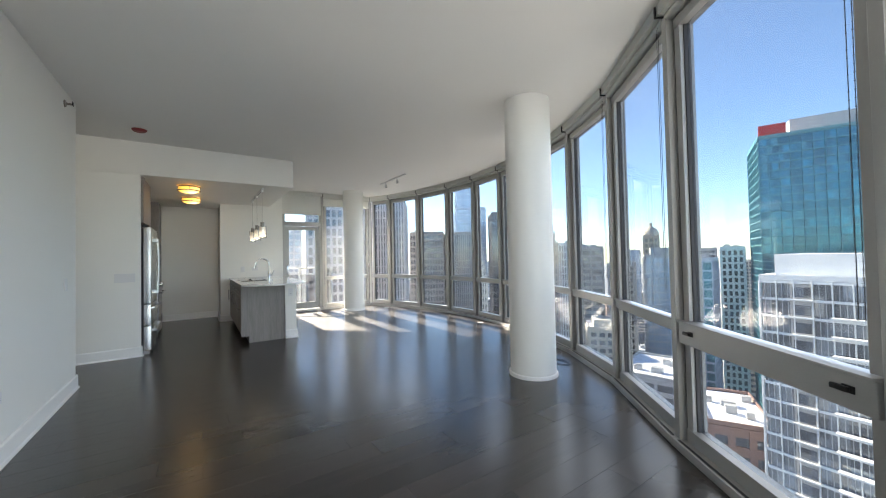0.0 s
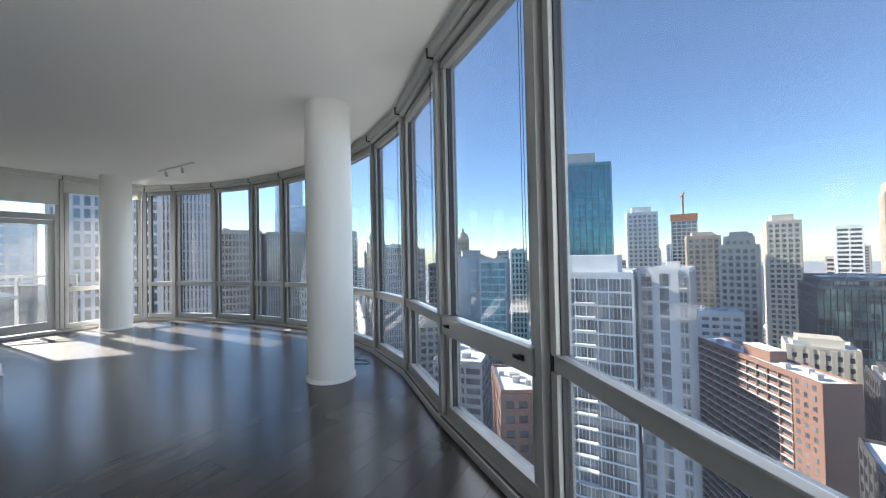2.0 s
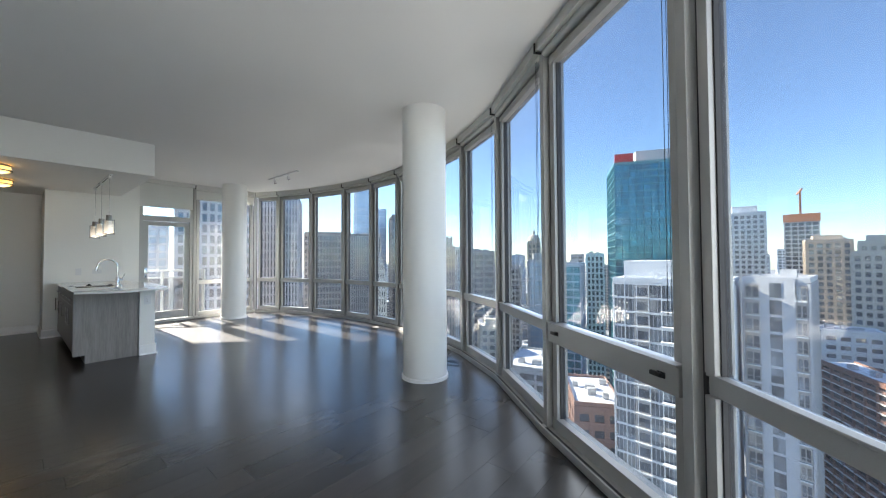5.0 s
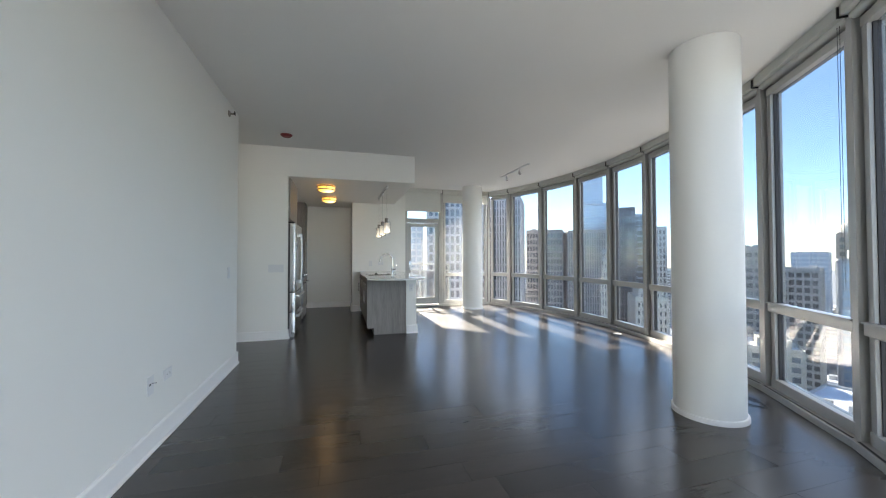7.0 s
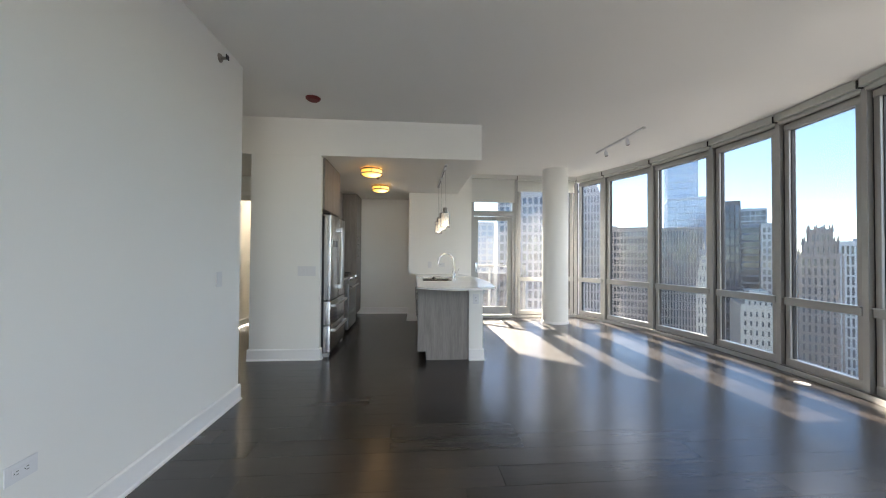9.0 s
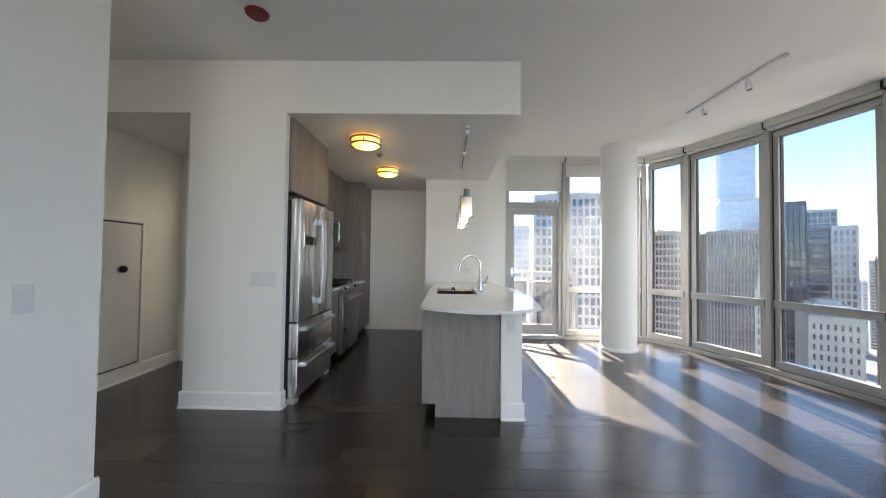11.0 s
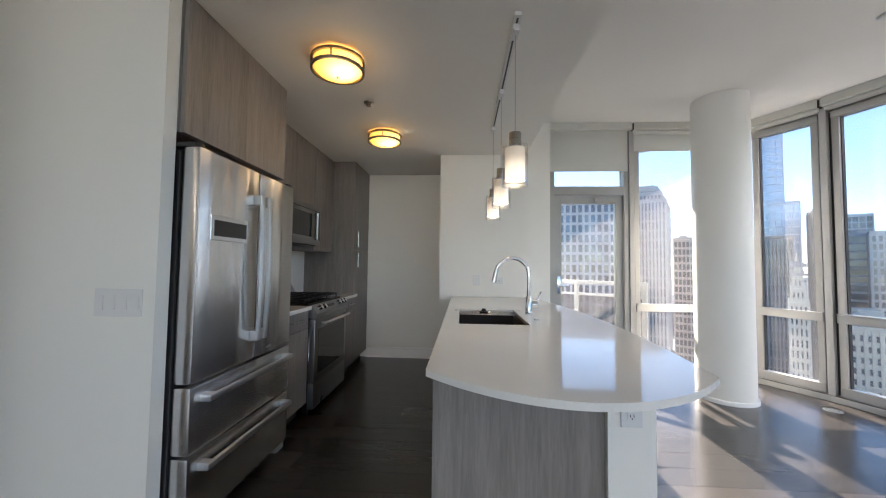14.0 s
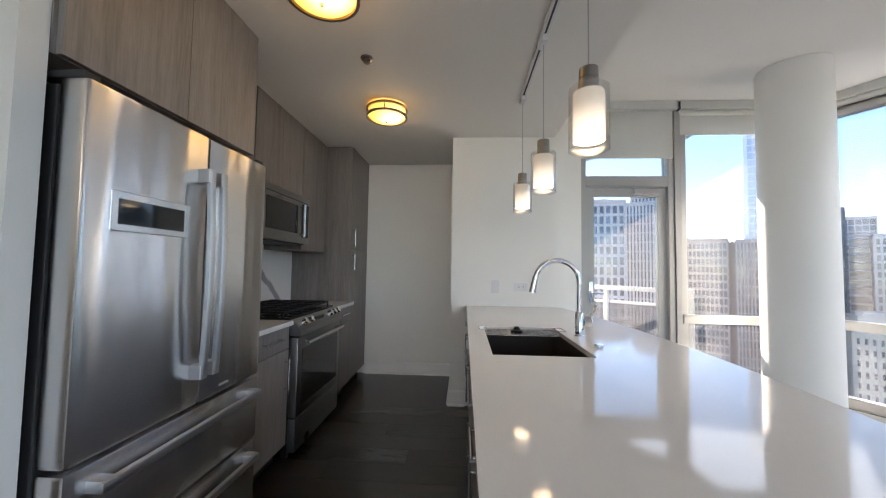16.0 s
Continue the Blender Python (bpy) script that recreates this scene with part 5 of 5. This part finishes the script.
# towards the south-east
tower("white office tower with fine vertical ribs", 34.7, 37.3, 1.5, 190, 16, F_WHITE, G_DARK, 3.6, 1.3, 0.7, 0.5, -6)
t, top, w = tower("gothic stone skyscraper with buttressed crown", 37.2, 40.8, 0.2, 190, 14, F_PINKTAN, G_DARK, 3.5, 1.6, 1.0, 0.95, 4, setbacks=((0.74, 4.5), (0.52, 4.5)))
for f, up in ((0.98, -9.0), (0.72, -4.5), (0.50, 0.0)):
    for dx in (-1, -0.33, 0.33, 1):
        for dy in (-1, 1):
            part("pinnacle", rod(bmesh.new(), (dx * w * f / 2, dy * 7 * f, top + up - 0.2), (dx * w * f / 2, dy * 7 * f, top + up + 2.6), 0.55, 0.12, 6), F_PINKTAN, t)
tower("white apartment tower", 42.0, 43.9, 3.8, 220, 12, F_WHITE, G_FLAT, 3.2, 1.9, 1.0, 0.7, 4)
tower("dark blue glass office tower", 43.6, 45.5, 3.8, 230, 14, F_STEELBLUE, G_DARK, 3.4, 9, 1.0, 0, 0)
tower("grey glass tower behind", 43.2, 45.7, 5.7, 330, 14, F_STEELBLUE, G_DARK, 3.8, 3, 0.6, 0.4, 0)
tower("slim black steel and glass office slab", 46.0, 48.0, 6.7, 210, 24, F_DARK, G_DARK, 3.8, 2.0, 0.8, 0.35, 6)
t, top, w = tower("cream terracotta office building with ornate crown", 42.3, 46.4, -6.0, 170, 22, F_IVORY, G_DARK, 3.3, 1.7, 1.5, 0.95, 10, setbacks=((0.7, 3.5),), hat=2)
t, top, w = tower("cream terracotta clock tower", 48.5, 50.2, -3.6, 150, 5, F_IVORY, G_DARK, 3.2, 1.1, 1.1, 0.6, 0, setbacks=((0.75, 4), (0.52, 3.5), (0.3, 2.5)))
part("spire", rod(bmesh.new(), (0, 0, top), (0, 0, top + 4.5), 0.6, 0.08, 8), F_IVORY, t, "pointed spire")
t, top, w = tower("blue reflective glass skyscraper with setbacks", 48.9, 53.6, 7.6, 250, 28, F_SKYBLUE, G_BLUE, 3.9, 2.4, 0.55, 0.16, 6)
block(t, w * 0.74, 20, top + 62, top - 0.5, F_SKYBLUE, G_BLUE, 3.9, 2.4, 0.55, 0.16, cx=w * 0.12)
tower("brown steel office block with dark window grid", 49.8, 55.2, 3.6, 190, 22, F_BROWN, G_DARK, 3.5, 1.15, 0.45, 0.5, 8)
tower("brown stone office block with dark window grid", 55.2, 60.6, 3.8, 192, 22, F_BROWN, G_DARK, 3.3, 1.5, 1.0, 0.4, -5)
tower("tall pale marble tower with vertical ribs", 61.2, 66.4, 9.0, 160, 24, F_PINK, G_DARK, 3.6, 1.25, 0.5, 0.62, -6, setbacks=((0.8, 3.2), (0.6, 2.4)), hat=2)
tower("pale stone tower with dark window strips", 67.2, 77.0, 9.4, 130, 22, F_PINK, G_DARK, 3.3, 2.1, 0.9, 0.75, 5, hat=2)
tower("white balcony apartment tower", 77.4, 80.6, 5.0, 190, 16, F_WHITE, G_BLUE, 3.2, 4.0, 0.9, 0.9, 4)
tower("far blue office block", 80.8, 84.5, 3.6, 260, 20, F_STEELBLUE, G_DARK, 3.6, 3, 1.0, 0.6, 0)
tower("grey apartment tower beyond the balcony", 84.6, 92.0, 2.2, 170, 18, F_GREY, G_FLAT, 3.2, 3, 1.2, 0.9, 5)

# the hazier rows of towers further off
random.seed(9)
FAR_LABELS = {"grey": (F_GREY, G_FLAT), "cream": (F_CREAM, G_FLAT), "brown": (F_BROWN, G_DARK), "white": (F_WHITE, G_FLAT), "blue-grey": (F_STEELBLUE, G_BLUE)}
for k in range(30):
    az, dist = -34 + 92 * (k + random.uniform(-0.4, 0.4)) / 30, random.uniform(430, 900)
    shade = random.choice(sorted(FAR_LABELS))
    wide = random.uniform(16, 30) / dist * 57.3
    tower("distant " + shade + " high-rise on the skyline", az - wide / 2, az + wide / 2, random.uniform(-2.2, 0.9), dist, 18, *FAR_LABELS[shade], 4.6, 7.0, 1.9, 1.4, random.uniform(-15, 15))

# lower roofs between the towers
random.seed(4)
WALLS = (F_GREY, F_BROWN, F_TAN, F_CREAM, F_BRICK, F_WHITE)
for k in range(95):
    az = random.uniform(-46, 64)
    dist = 105 + 700 * random.random() ** 1.6
    top = GROUND + random.uniform(14, 48) + max(0, dist - 250) * 0.07
    w, d = random.uniform(14, 34), random.uniform(14, 34)
    x, y = at_angle(az, dist)
    lb = thing("low_building", pose(x, y, GROUND, 0, 0, az + random.uniform(-8, 8)), random.choice(("low flat-roofed city block under snow", "mid-rise city block with snowy roof")), "building", "city low-rises")
    h = top - GROUND
    wm = random.choice(WALLS)
    part("core", B(-w / 2 + 0.3, w / 2 - 0.3, -d / 2 + 0.3, d / 2 - 0.3, 0, h - 0.3), G_FLAT, lb)
    walls = bmesh.new()
    z = h - 1.7
    while z > h - 32 and z > 0:
        box(walls, -w / 2, w / 2, -d / 2, d / 2, z, z + 1.7)
        z -= 3.4
    part("walls", walls, wm, lb)
    part("roof", B(-w / 2 + 0.5, w / 2 - 0.5, -d / 2 + 0.5, d / 2 - 0.5, h + 0.005, h + 0.35), M_SNOW, lb, "snow on the flat roof")
    rx, ry = random.uniform(-w / 4, w / 4), random.uniform(-d / 4, d / 4)
    part("plant_room", B(rx - 2.5, rx + 2.5, ry - 2, ry + 2, h + 0.355, h + 3.2, bevel=0.1), F_GREY, lb)


# ---- floor planks, laid across the room ----
def inside(x, y):
    hit, n = False, len(OUTLINE)
    for k in range(n):
        (x0, y0), (x1, y1) = OUTLINE[k], OUTLINE[(k + 1) % n]
        if (y0 > y) != (y1 > y) and x < (x1 - x0) * (y - y0) / (y1 - y0) + x0:
            hit = not hit
    return hit


random.seed(11)
WIDE, LENGTHS = 0.19, (0.9, 1.2, 1.5, 1.8)
planks = thing("floor", AT, "dark espresso-stained satin wood plank floor", "floor", kind="structure")


def plank_mesh(length):
    return mesh("plank", box(bmesh.new(), 0.0006, length - 0.0006, 0.0005, WIDE - 0.0005, -0.012, 0.0, bevel=0.0008), M_FLOOR)


whole = {n: plank_mesh(n) for n in LENGTHS}
rest = bmesh.new()
count = 0
y = -3.2
while y < 10.2:
    x = -2.55 - random.random() * 1.2
    while x < 5.0:
        n = random.choice(LENGTHS)
        ends = [inside(x + n * f, y + WIDE * g) for f in (0.0, 0.5, 1.0) for g in (0.0, 1.0)]
        if any(ends):
            near = 0.3 < y < 8.8 and x > -2.0
            if all(ends) and near and count < 300:
                part("plank", whole[n], None, planks).location = (x, y, 0)
                count += 1
            else:
                cut0, cut1 = max(x, -2.55), x + n
                while cut1 > cut0 + 0.1 and not (inside(cut1, y) and inside(cut1, y + WIDE)):
                    cut1 -= 0.04
                if cut1 > cut0 + 0.1:
                    box(rest, cut0 + 0.0006, cut1 - 0.0006, y + 0.0005, y + WIDE - 0.0005, -0.012, 0.0)
        x += n
    y += WIDE
tagged(part("plank_border", rest, M_FLOOR, planks, "cut planks along the walls and windows"), kind="stuff")
